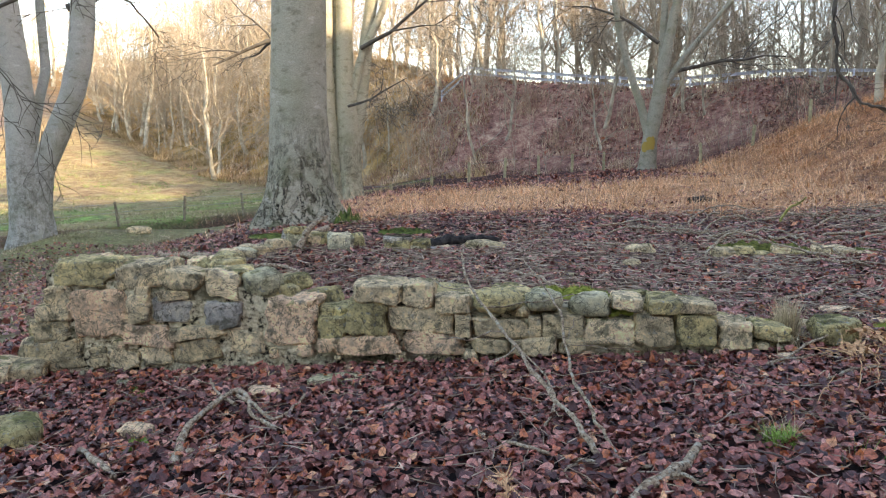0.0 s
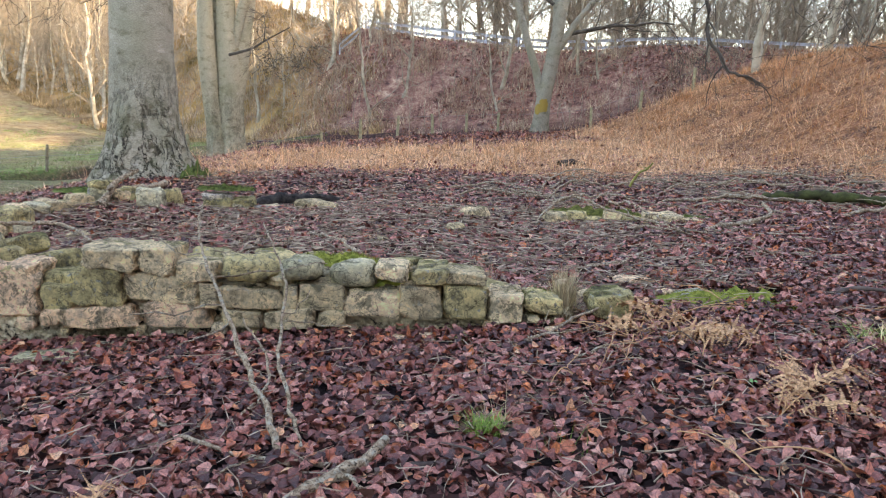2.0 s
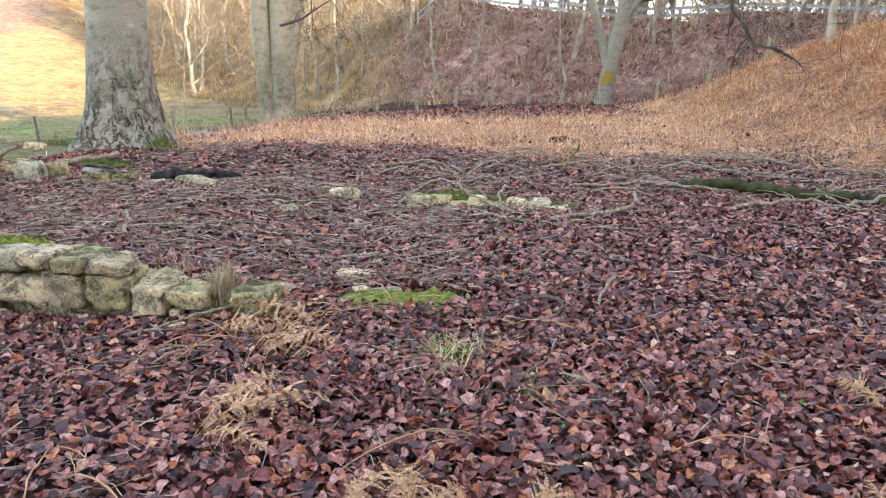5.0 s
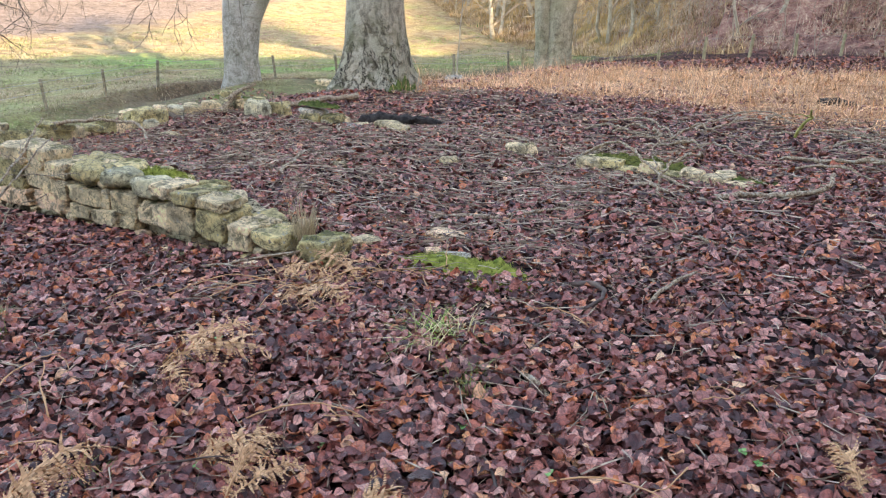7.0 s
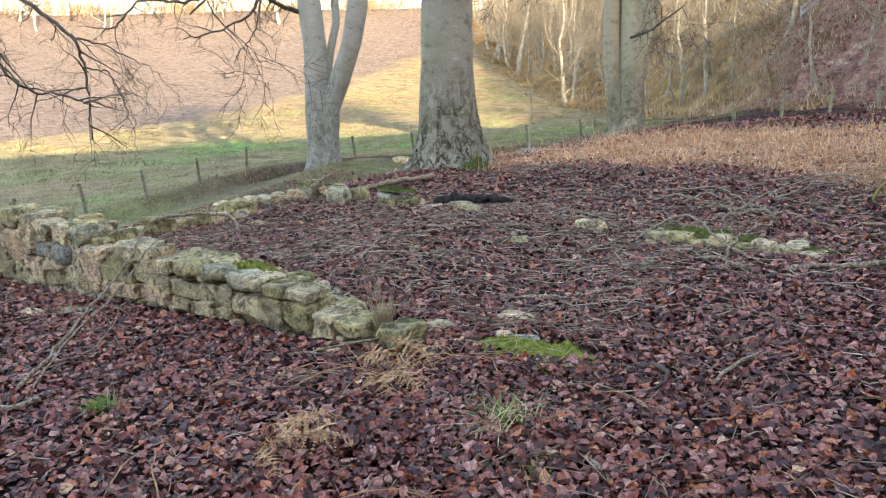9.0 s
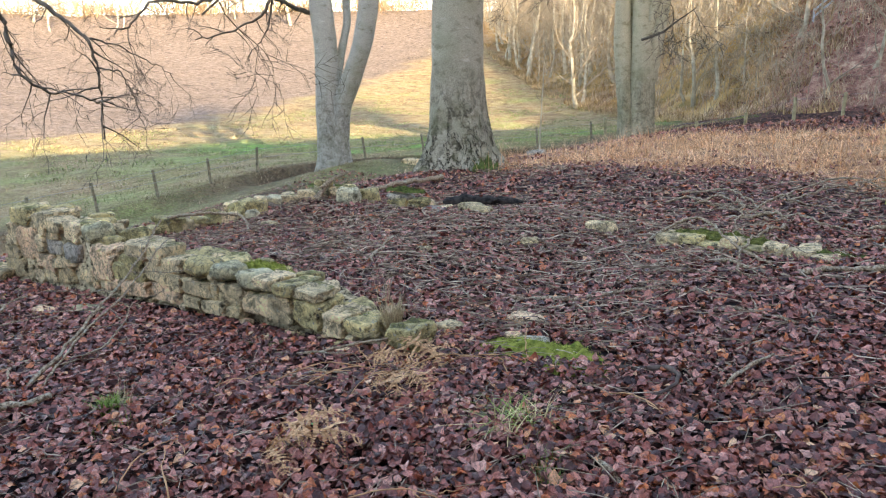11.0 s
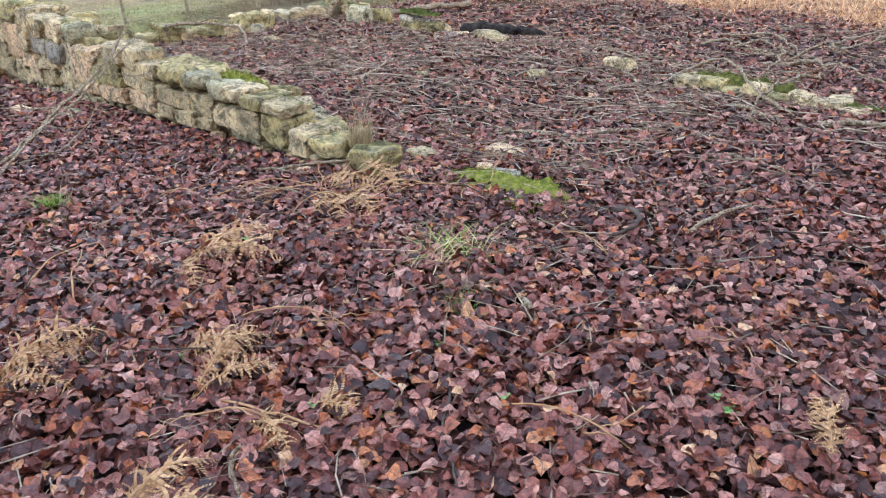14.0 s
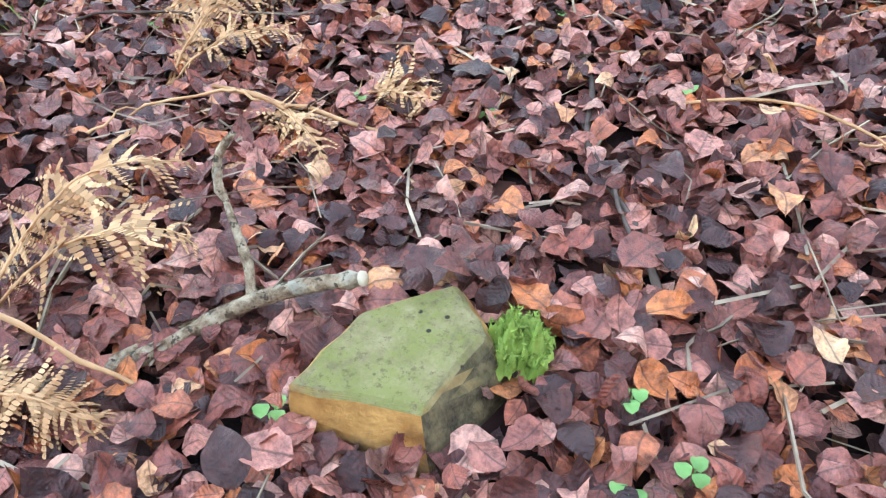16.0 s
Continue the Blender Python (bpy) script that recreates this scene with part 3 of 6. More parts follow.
great_tree("twin-stemmed beech with whitish bark at its base", (0.85, 0.53),
           [[(0.0, 0, -0.5, 0.88), (0.0, 0, 0, 0.70), (0.0, 0, 0.4, 0.58), (-0.02, 0, 1.2, 0.53), (-0.06, 0, 2.3, 0.48), (-0.06, 0, 3.1, 0.42), (-0.04, 0, 4.45, 0.41), (-0.12, 0, 5.5, 0.41), (-0.2, 0, 7.0, 0.38), (-0.4, 0, 11, 0.28)],
            [(0.12, 0, -0.5, 0.7), (0.12, 0, 0, 0.55), (0.14, 0, 1.0, 0.44), (0.34, -0.05, 2.2, 0.39), (0.78, -0.2, 3.1, 0.38), (1.36, -0.5, 4.45, 0.36), (1.62, -0.65, 5.5, 0.35), (1.78, -0.75, 6.6, 0.34), (1.88, -0.8, 8.2, 0.31), (2.0, -0.8, 12, 0.24)],
            [(0.2, 0.25, 3.0, 0.15), (0.45, 0.25, 4.2, 0.15), (0.72, 0.3, 5.2, 0.14), (0.70, 0.3, 7.5, 0.12), (0.8, 0.3, 10, 0.10)]],
           (-13.3, 21.3), -1.65, BARK_WHITE, 5,
           [(-0.6, 0, 7.4, -1, -0.2, 0.45, 6.5, 0.15), (-0.6, -0.2, 8.2, -0.9, -0.6, 0.4, 7, 0.13), (1.4, 0, 7.0, 1, 0.1, 0.5, 5, 0.10)], 1.0,
           hanging=[([(-13.7, 21.0, 3.9), (-13.35, 19.6, 4.12), (-13.28, 18.9, 4.29), (-13.56, 18.6, 3.65), (-14.23, 17.8, 3.2), (-14.9, 17.0, 2.99)], 0.085),
                    ([(-13.28, 18.9, 4.29), (-13.42, 18.8, 3.38), (-13.61, 18.5, 2.85), (-13.93, 18.2, 2.42)], 0.04),
                    ([(-13.8, 21.0, 5.2), (-12.5, 18.3, 4.25), (-12.6, 16.6, 4.25), (-12.43, 15.3, 3.83), (-12.29, 13.7, 3.81), (-12.18, 13.0, 3.18), (-11.95, 12.4, 2.95)], 0.07),
                    ([(-13.9, 21.2, 6.4), (-13.5, 14.5, 6.6), (-13.1, 10.3, 4.69), (-11.98, 10.33, 3.85), (-11.24, 10.67, 3.2), (-10.55, 10.87, 2.73), (-10.49, 10.98, 2.11), (-10.5, 10.96, 1.29), (-10.54, 10.9, 0.5)], 0.075),
                    ([(-10.49, 10.98, 2.11), (-10.24, 11.39, 1.97), (-10.12, 11.59, 1.38), (-10.04, 11.71, 0.59)], 0.025),
                    ([(-10.81, 11.02, 2.75), (-10.52, 11.52, 2.61), (-10.15, 12.09, 2.21), (-9.88, 12.48, 1.93)], 0.025),
                    ([(-13.9, 21.2, 6.0), (-11.5, 13.0, 5.8), (-8.6, 8.2, 4.4), (-7.78, 7.52, 3.25), (-7.67, 7.76, 2.89), (-7.66, 7.79, 2.43), (-7.61, 7.89, 1.86), (-7.43, 8.25, 1.65), (-7.16, 8.75, 1.52), (-7.0, 9.02, 1.38)], 0.055)])
great_tree("pale double-trunked beech with fluted stems", (0.98, 0.18),
           [[(-0.15, 0, -0.5, 0.62), (-0.2, 0, 0, 0.52), (-0.32, 0, 1.0, 0.40), (-0.45, 0, 2, 0.38), (-0.6, 0, 3.8, 0.37), (-0.62, 0, 5.6, 0.32), (-0.5, 0, 9, 0.26)],
            [(0.3, 0, -0.5, 0.75), (0.3, 0, 0, 0.62), (0.28, 0, 0.8, 0.52), (0.3, 0, 2.4, 0.50), (0.25, 0, 4.0, 0.46), (0.18, 0, 5.6, 0.38), (0.25, 0, 9, 0.30)],
            [(0.5, 0.1, 2.2, 0.36), (0.72, 0.1, 4.0, 0.36), (1.0, 0.1, 5.6, 0.31), (1.5, 0.1, 9, 0.25)],
            [(0.5, -0.1, 4.2, 0.20), (0.85, -0.3, 5.8, 0.20), (1.9, -0.3, 8.0, 0.17), (2.6, -0.3, 10, 0.13)],
            [(-0.3, 0.2, 4.0, 0.20), (-0.25, 0.3, 6.0, 0.20), (-0.1, 0.3, 9.0, 0.15)]],
           (-6.1, 32.2), -1.08, BARK_PALE, 9, [(0.9, -0.5, 6.3, 1, -0.3, 0.1, 4.5, 0.10), (0.3, -0.6, 3.9, 0.8, -0.5, 0.2, 3.5, 0.06), (-0.6, 0, 6.6, -1, 0, 0.5, 5, 0.14)], 0.8)
great_tree("slim forked beech with an orange algae patch", (0.98, -0.2),
           [[(-0.1, 0, -0.5, 0.72), (-0.05, 0, 0, 0.56), (0, 0, 0.6, 0.44), (0.1, 0, 1.8, 0.38), (0.3, 0, 3.0, 0.37), (0.6, 0, 4.7, 0.34), (0.8, 0, 6.2, 0.28), (1.1, 0, 8, 0.24), (1.6, 0, 10, 0.18)],
            [(0.05, 0, 2.0, 0.26), (-0.35, 0, 3.4, 0.21), (-0.8, 0, 4.7, 0.20), (-1.5, 0, 7.0, 0.17), (-1.9, 0, 9.2, 0.14)],
            [(0.55, 0.1, 4.6, 0.20), (0.6, 0.1, 6.5, 0.19), (0.65, 0.1, 9.5, 0.15)],
            [(0.7, 0, 4.4, 0.24), (1.6, 0, 5.8, 0.20), (2.9, 0, 7.4, 0.17), (4.4, 0, 9.2, 0.13)]],
           (8.3, 39.6), -0.5, bark_material("algae_beech_bark", (0.36, 0.34, 0.26), (0.19, 0.18, 0.12), (0.48, 0.46, 0.36), 0.4, 0.3, (8.2, 39.2, 1.0)), 12, [(0.5, 0, 5.0, 1, -0.1, 0.25, 6, 0.12), (0.4, 0, 6.6, -0.8, 0, 0.6, 5, 0.10)], 0.8)
great_tree("beech on the slope with long low drooping branches", (0.94, -0.34),
           [[(0, 0, -0.5, 0.8), (0, 0, 0, 0.6), (0, 0, 1, 0.48), (0.1, 0, 4, 0.42), (0.2, 0, 9, 0.35)]],
           (19.5, 20.5), 3.0, BARK, 15, [(-0.3, 0, 5.0, -1, 0.25, -0.05, 7.5, 0.15), (-0.2, 0, 4.2, -1, 0.7, 0.0, 6.0, 0.11), (0, 0, 6.5, -1, 0.1, 0.2, 7, 0.14)], 0.6,
           hanging=[([(19.3, 20.5, 7.6), (16, 20.6, 8.3), (12, 20.3, 7.6), (9.3, 20.0, 6.2), (8.9, 19.9, 4.3), (9.1, 19.9, 3.0), (9.7, 19.8, 2.1), (10.5, 19.8, 1.95)], 0.10)])


def sapling(x, y, h, seed):
    g = np.random.default_rng(seed)
    t = thing("sapling", "slim bare sapling beside the ditch", "tree", (x, y, land_at(x, y)))
    T = Tubes()
    p = bent((0, 0, -0.1), (0.15, 0, h), 10, 0.03, g)
    T.add(p, np.linspace(0.035, 0.01, 10), 6)
    part("trunk", T.mesh("trunk", BARK_FAR), t)
    C = Tubes()
    for k in range(2, 9):
        limb(C, p[k], g.standard_normal(3) * np.array((1, 1, 0.2)) + np.array((0, 0, 0.5)), 1.1, 0.014, 2, g, 3, sides=(4, 3, 3, 3, 3, 3), rmin=0.007)
    part("crown", C.mesh("crown", TWIG_FAR), t)


sapling(-7.6, 26.5, 4.5, 1)


# ---- background woods ----
def wood_tree(seed, height, radius, kids, depth, birch=False):
    g = np.random.default_rng(seed)
    T = Tubes()
    n = 9
    p = np.zeros((n, 3))
    p[:, 2] = np.linspace(-0.5, height * 0.8, n)
    p[1:, :2] += np.cumsum(g.standard_normal((n - 1, 2)) * 0.16, axis=0)
    rad = radius * (1 - 0.8 * np.linspace(0, 1, n))
    rad[0] *= 1.25
    T.add(p, rad, 7, cap=False)
    trunk = T.mesh("trunk", BARK_FAR)
    C = Tubes()
    for k in range(11):
        f = g.uniform(0.16, 1.0)
        i = min(int(f * (n - 1)), n - 2)
        a = g.uniform(0, 6.28)
        up = g.uniform(0.5, 1.3)
        limb(C, p[i], (math.cos(a), math.sin(a), up), height * 0.30 * (1.15 - f * 0.6), rad[i] * 0.5, depth, g, kids, rise=0.06, sides=(4, 3, 3, 3, 3, 3), rmin=0.016)
    return trunk, C.mesh("crown", TWIG_FAR)


def build_woods():
    kinds = [(3, 14, 0.20, 4, 2), (8, 17, 0.24, 4, 2), (13, 11, 0.13, 4, 2), (21, 15, 0.16, 4, 2), (34, 8, 0.09, 4, 2)]
    models = []
    for k in kinds:
        tr, cr = wood_tree(*k)
        t = thing("woodland_tree", "slender bare woodland tree on the bank", "tree", group="bare trees on the bank")
        part("trunk", tr, t), part("crown", cr, t, "bare twiggy crown")
        models.append(t)
    g = np.random.default_rng(99)
    spots = []
    for _ in range(88):
        x = g.uniform(-4, 36)
        foot = 44.5 - 0.28 * (x + 2)
        spots.append((x, foot + g.uniform(9.5, 24), g.choice([0, 1, 2, 3, 3])))
    for _ in range(16):
        x = g.uniform(-6, 26)
        spots.append((x, 44.5 - 0.28 * (x + 2) + g.uniform(1, 8), g.choice([2, 4, 4])))
    for _ in range(95):
        x = g.uniform(-52, -3)
        spots.append((x, 44.5 - 1.05 * (x + 2) + g.uniform(-1, 38), g.choice([0, 1, 2, 3, 4])))
    for _ in range(55):
        x = g.uniform(-95, -25)
        spots.append((x, 44.5 - 1.05 * (x + 2) + g.uniform(-3, 16), g.choice([0, 1, 3])))
    for _ in range(70):
        a = g.uniform(radians(14), radians(78))
        r = 40.0
        while fence_distance(-r * math.sin(a), r * math.cos(a)) > -92 and r < 190:
            r += 2
        r += g.uniform(0, 26)
        spots.append((-r * math.sin(a), r * math.cos(a), g.choice([0, 1, 1, 3])))
    spots += [(15.5, 31, 3), (19, 33, 0), (24, 36, 1), (22, 30, 2), (27, 31, 3)]
    for i, (x, y, k) in enumerate(spots):
        s = g.uniform(0.8, 1.2)
        m = pose(x, y, land_at(x, y), g.uniform(-4, 4), g.uniform(-4, 4), g.uniform(0, 360)) @ Matrix.Scale(s, 4)
        if i < len(models):
            models[i].matrix_basis = m
        else:
            ob = copy_thing(models[k], Matrix.Identity(4))
            ob.matrix_basis = m


build_woods()


# ---- stones ----
def rock_mesh(w, d, h, seed, mat, square=5.0, n=8, jag=0.10):
    """A roughly squared stone w x d x h about its centre."""
    key = {}
    V, F = [], []
    lin = np.linspace(-1, 1, n)

    def vert(p):
        k = tuple(np.round(p, 4))
        if k not in key:
            key[k] = len(V)
            V.append(p)
        return key[k]

    for axis in range(3):
        for sgn in (-1, 1):
            for i in range(n - 1):
                for j in range(n - 1):
                    quad = []
                    for a, b in ((i, j), (i + 1, j), (i + 1, j + 1), (i, j + 1)):
                        p = [0, 0, 0]
                        p[axis], p[(axis + 1) % 3], p[(axis + 2) % 3] = sgn, lin[a], lin[b]
                        quad.append(vert(tuple(p)))
                    F.append(quad if sgn > 0 else quad[::-1])
    out = []
    o = Vector((seed * 3.7, seed * 1.3, seed * 7.1))
    cuts, cg = [], random.Random(seed * 13 + 5)
    for _ in range(8 if square >= 4 else 3):
        v = Vector([cg.choice((-1, 1)) * cg.uniform(0.15, 1) for _ in range(3)])
        v.y *= 0.8
        v.normalize()
        cuts.append((v, (abs(v.x) + abs(v.y) + abs(v.z)) * cg.uniform(*((0.80, 0.96) if square > 8 else (0.66, 0.86)))))
    sh = [noise.noise(o + Vector((k * 5.3, 0, 0))) for k in range(4)]
    for p in V:
        a = np.abs(p)
        r = (a ** square).sum() ** (1 / square)
        q = Vector(p) / r
        for nrm, off in cuts:
            over = q.dot(nrm) - off
            if over > 0:
                q -= nrm * over
        q.y *= 0.96
        k = Vector((q.x * w, q.y * d, q.z * h)) * 5 + o
        f = 1 + jag * noise.noise(k) * 1.7 + jag * 0.9 * noise.noise(k * 2.6) + jag * 0.4 * noise.noise(k * 6)
        q *= f
        q.x += 0.18 * sh[0] * q.z + 0.12 * sh[1] * q.y
        q.z += 0.22 * sh[2] * q.x
        out.append((q.x * w / 2, q.y * (0.35 + 0.65 / f) * d / 2, q.z * h / 2))
    return mesh_of("stone", out, [tuple(f) for f in F], mat, square < 4)


def stone_part(name, parent, x, y, z, w, d, h, seed, kind, turn=0.0, square=5.0, tilt=(0, 0), label="", n=8, jag=0.10):
    ob = new(name, rock_mesh(w, d, h, seed, STONES[kind], square, n, jag))
    ob.parent = parent
    ob.matrix_basis = Matrix.Translation(-Vector(parent.location)) @ pose(x, y, z, tilt[0], tilt[1], turn)
    return tagged(ob, label)


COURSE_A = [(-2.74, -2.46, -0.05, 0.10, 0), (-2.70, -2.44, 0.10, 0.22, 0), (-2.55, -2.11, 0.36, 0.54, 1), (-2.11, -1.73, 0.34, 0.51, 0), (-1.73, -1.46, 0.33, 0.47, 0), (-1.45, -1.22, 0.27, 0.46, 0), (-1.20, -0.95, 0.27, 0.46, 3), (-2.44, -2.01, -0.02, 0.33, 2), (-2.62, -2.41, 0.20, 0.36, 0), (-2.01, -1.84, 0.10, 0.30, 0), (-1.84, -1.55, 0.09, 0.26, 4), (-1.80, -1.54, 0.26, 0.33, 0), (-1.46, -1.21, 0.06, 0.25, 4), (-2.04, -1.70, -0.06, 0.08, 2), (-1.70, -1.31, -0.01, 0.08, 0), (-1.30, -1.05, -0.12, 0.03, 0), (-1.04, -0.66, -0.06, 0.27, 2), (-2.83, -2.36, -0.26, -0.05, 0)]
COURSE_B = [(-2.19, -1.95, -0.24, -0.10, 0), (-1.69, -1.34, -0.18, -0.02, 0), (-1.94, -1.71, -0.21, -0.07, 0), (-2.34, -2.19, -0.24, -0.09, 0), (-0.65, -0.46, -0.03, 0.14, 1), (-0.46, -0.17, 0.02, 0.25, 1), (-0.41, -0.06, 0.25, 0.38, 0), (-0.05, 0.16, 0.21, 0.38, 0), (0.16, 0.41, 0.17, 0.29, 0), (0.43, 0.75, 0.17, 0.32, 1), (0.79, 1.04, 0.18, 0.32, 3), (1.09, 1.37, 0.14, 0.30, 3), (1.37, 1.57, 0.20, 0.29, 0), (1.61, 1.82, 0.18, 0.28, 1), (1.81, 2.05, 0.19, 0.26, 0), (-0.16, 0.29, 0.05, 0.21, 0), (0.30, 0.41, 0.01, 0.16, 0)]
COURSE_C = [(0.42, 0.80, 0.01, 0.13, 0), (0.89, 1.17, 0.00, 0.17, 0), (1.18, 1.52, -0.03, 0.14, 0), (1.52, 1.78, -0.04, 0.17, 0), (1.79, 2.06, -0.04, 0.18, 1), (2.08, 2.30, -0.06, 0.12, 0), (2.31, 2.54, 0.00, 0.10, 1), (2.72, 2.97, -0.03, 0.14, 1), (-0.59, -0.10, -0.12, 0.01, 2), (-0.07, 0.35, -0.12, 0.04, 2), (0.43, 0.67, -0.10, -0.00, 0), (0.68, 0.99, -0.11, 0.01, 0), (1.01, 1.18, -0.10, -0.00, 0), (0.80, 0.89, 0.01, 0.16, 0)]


def wall_top(x):
    return float(np.interp(x, [-2.6, -1.8, -1.25, -0.95, -0.9, -0.55, -0.45, 0.4, 1.1, 1.9, 2.15, 2.6, 3.0], [0.47, 0.44, 0.40, 0.30, 0.22, 0.10, 0.22, 0.22, 0.19, 0.17, 0.04, -0.02, -0.1]))


def wall_core(name, line, top, thick, seed, mat=None):
    """Rubble and mortar heart of a wall along a line of (x, y, ground z); top gives the height at each metre along."""
    V, F = [], []
    line = np.array(line, float)
    seg = np.r_[0, np.cumsum(np.hypot(*np.diff(line[:, :2], axis=0).T))]
    s = np.arange(0, seg[-1] + 0.001, 0.06)
    X, Y, Z = (np.interp(s, seg, line[:, k]) for k in range(3))
    dx, dy = np.gradient(X), np.gradient(Y)
    L = np.hypot(dx, dy)
    nxx, nyy = -dy / L, dx / L
    prof = 13
    for k in range(len(s)):
        t = top(X[k], s[k])
        for j in range(prof):
            if j < 5:
                a, h = 0.0, j / 4
            elif j < 8:
                a, h = (j - 4) / 4, 1.0
            else:
                a, h = 1.0, 1 - (j - 8) / 4
            zz = Z[k] - 0.15 + (t - Z[k] + 0.15) * h
            q = Vector((X[k] * 6, a * 5 + seed, zz * 9))
            wob = 0.020 * noise.noise(q) + 0.018 * noise.noise(q * 2.7)
            o = a * thick + wob
            V.append((X[k] + nxx[k] * o, Y[k] + nyy[k] * o, zz + wob * 1.5 * (h > 0.9)))
    for k in range(len(s) - 1):
        for j in range(prof - 1):
            a = k * prof + j
            F.append((a, a + 1, a + prof + 1, a + prof))
    for k in (0, len(s) - 1):
        F.append(tuple(k * prof + j for j in range(prof)))
    return mesh_of(name, V, F, mat or MORTAR)


def build_front_wall():
    w = thing("ruined_stone_wall", "low ruined sandstone wall with lime mortar and mossy cap stones, rising from leaf litter", "wall", (-0.2, 5.1, -0.1), kind="structure")
    g = np.random.default_rng(3)
    line = [(-2.62, 5.118, -0.22), (-0.75, 5.118, -0.12), (-0.55, 5.20, -0.12), (1.0, 5.20, -0.08), (2.3, 5.20, -0.06), (2.62, 5.20, -0.05)]
    core = wall_core("mortar_core", line, lambda x, s: wall_top(x) - 0.05, 0.42, 4)
    ob = new("mortar_core", core)
    ob.parent, ob.location = w, -w.location
    tagged(ob, "crumbling pale lime mortar and rubble heart")
    k = 0
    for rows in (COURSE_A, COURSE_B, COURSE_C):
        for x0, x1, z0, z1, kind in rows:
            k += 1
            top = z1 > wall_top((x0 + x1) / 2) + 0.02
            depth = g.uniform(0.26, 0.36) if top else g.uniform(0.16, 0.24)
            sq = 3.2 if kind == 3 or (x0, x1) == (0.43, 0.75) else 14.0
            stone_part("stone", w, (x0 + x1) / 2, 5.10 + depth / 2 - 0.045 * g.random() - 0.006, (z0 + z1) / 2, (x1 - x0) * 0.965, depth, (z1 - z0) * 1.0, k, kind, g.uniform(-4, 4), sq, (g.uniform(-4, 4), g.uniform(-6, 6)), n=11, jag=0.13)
    for i in range(150):
        x = g.uniform(-2.6, 2.4)
        t = wall_top(x)
        z = g.uniform(-0.16, t)
        if z > t - 0.03 or z < -0.2:
            continue
        s = g.uniform(0.05, 0.12)
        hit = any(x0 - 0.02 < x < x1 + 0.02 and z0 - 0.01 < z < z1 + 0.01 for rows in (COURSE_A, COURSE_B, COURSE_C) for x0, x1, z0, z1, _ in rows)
        if not hit:
            stone_part("pinning_stone", w, x, 5.112, z, s, 0.09, s * g.uniform(0.5, 0.8), 200 + i, int(g.choice([0, 0, 1, 2])), 0, 5, n=4)
    for i in range(60):
        x = g.uniform(-2.5, 2.45)
        y = g.uniform(5.22, 5.58)
        s = g.uniform(0.12, 0.32)
        stone_part("top_stone", w, x, y, wall_top(x) + g.uniform(-0.06, 0.05), s, s * g.uniform(0.6, 0.9), s * g.uniform(0.3, 0.5), 400 + i, int(g.choice([0, 1, 1])), g.uniform(0, 180), 5, (g.uniform(-14, 14), g.uniform(-14, 14)), n=7)
    return w


def build_low_wall(name, label, pts, height, seed, kinds, size=(0.18, 0.36), fall=0.0, slabs=0.6):
    """Tumbled low footing along pts of (x, y)."""
    g = np.random.default_rng(seed)
    x0, y0 = pts[0]
    w = thing(name, label, "wall", (x0, y0, land_at(x0, y0)), kind="structure")
    P = np.array(pts, float)
    seg = np.r_[0, np.cumsum(np.hypot(*np.diff(P, axis=0).T))]
    s, k = 0.0, 0
    while s < seg[-1]:
        L = g.uniform(*size)
        x, y = np.interp(s + L / 2, seg, P[:, 0]), np.interp(s + L / 2, seg, P[:, 1])
        i = min(np.searchsorted(seg, s + L / 2), len(seg) - 1)
        ang = math.degrees(math.atan2(P[i, 1] - P[i - 1, 1], P[i, 0] - P[i - 1, 0]))
        h = height * g.uniform(0.5, 1.2) * (1 - fall * s / seg[-1])
        z = land_at(x, y)
        if g.random() < 0.10:
            s += L
            continue
        stone_part("stone", w, x, y, z + h * 0.16, L * 1.02, g.uniform(0.16, 0.26), h, seed * 50 + k, int(g.choice(kinds)), ang + g.uniform(-8, 8), 10, (g.uniform(-5, 5), g.uniform(-5, 5)), jag=0.09)
        if g.random() < slabs:
            stone_part("stone", w, x, y + 0.04, z + h * 0.66, L * 1.15, 0.26, 0.10, seed * 50 + k + 70, int(g.choice(kinds)), ang + g.uniform(-12, 12), 8, (g.uniform(-7, 7), g.uniform(-7, 7)), jag=0.09)
        if g.random() < 0.75:
            a = radians(ang + 90)
            o = g.uniform(0.16, 0.30)
            stone_part("stone", w, x + math.cos(a) * o, y + math.sin(a) * o, z + h * 0.16, L * 0.9, 0.24, h * 0.9, seed * 50 + k + 25, int(g.choice(kinds)), ang + g.uniform(-20, 20), 5, (g.uniform(-8, 8), g.uniform(-8, 8)), n=4)
        s += L
        k += 1
    return w


front_wall = build_front_wall()
build_low_wall("ruined_side_wall", "tumbled side wall footing with flat mossy slabs", [(-2.75, 5.3), (-2.6, 6.5), (-2.5, 7.4), (-2.45, 8.4)], 0.34, 11, [0, 1, 1])
build_low_wall("ruined_side_wall_return", "flat mossy slabs of an outer footing beside the ruin", [(-2.85, 8.15), (-2.45, 8.65), (-2.05, 9.15), (-1.65, 9.4)], 0.30, 12, [1, 4, 0, 3])
build_low_wall("ruined_back_wall", "mossy back wall footing by the knotted beech", [(-1.5, 9.5), (-0.8, 9.45), (0.1, 9.6)], 0.28, 13, [1, 4, 0, 3], (0.24, 0.4), 0.5)
build_low_wall("mossy_footing", "row of squared stones under a mossy bed in the leaves", [(3.15, 9.2), (3.6, 9.18), (4.2, 9.1), (4.9, 8.98)], 0.30, 14, [0, 0, 1], (0.18, 0.28), 0.6, 0.0)
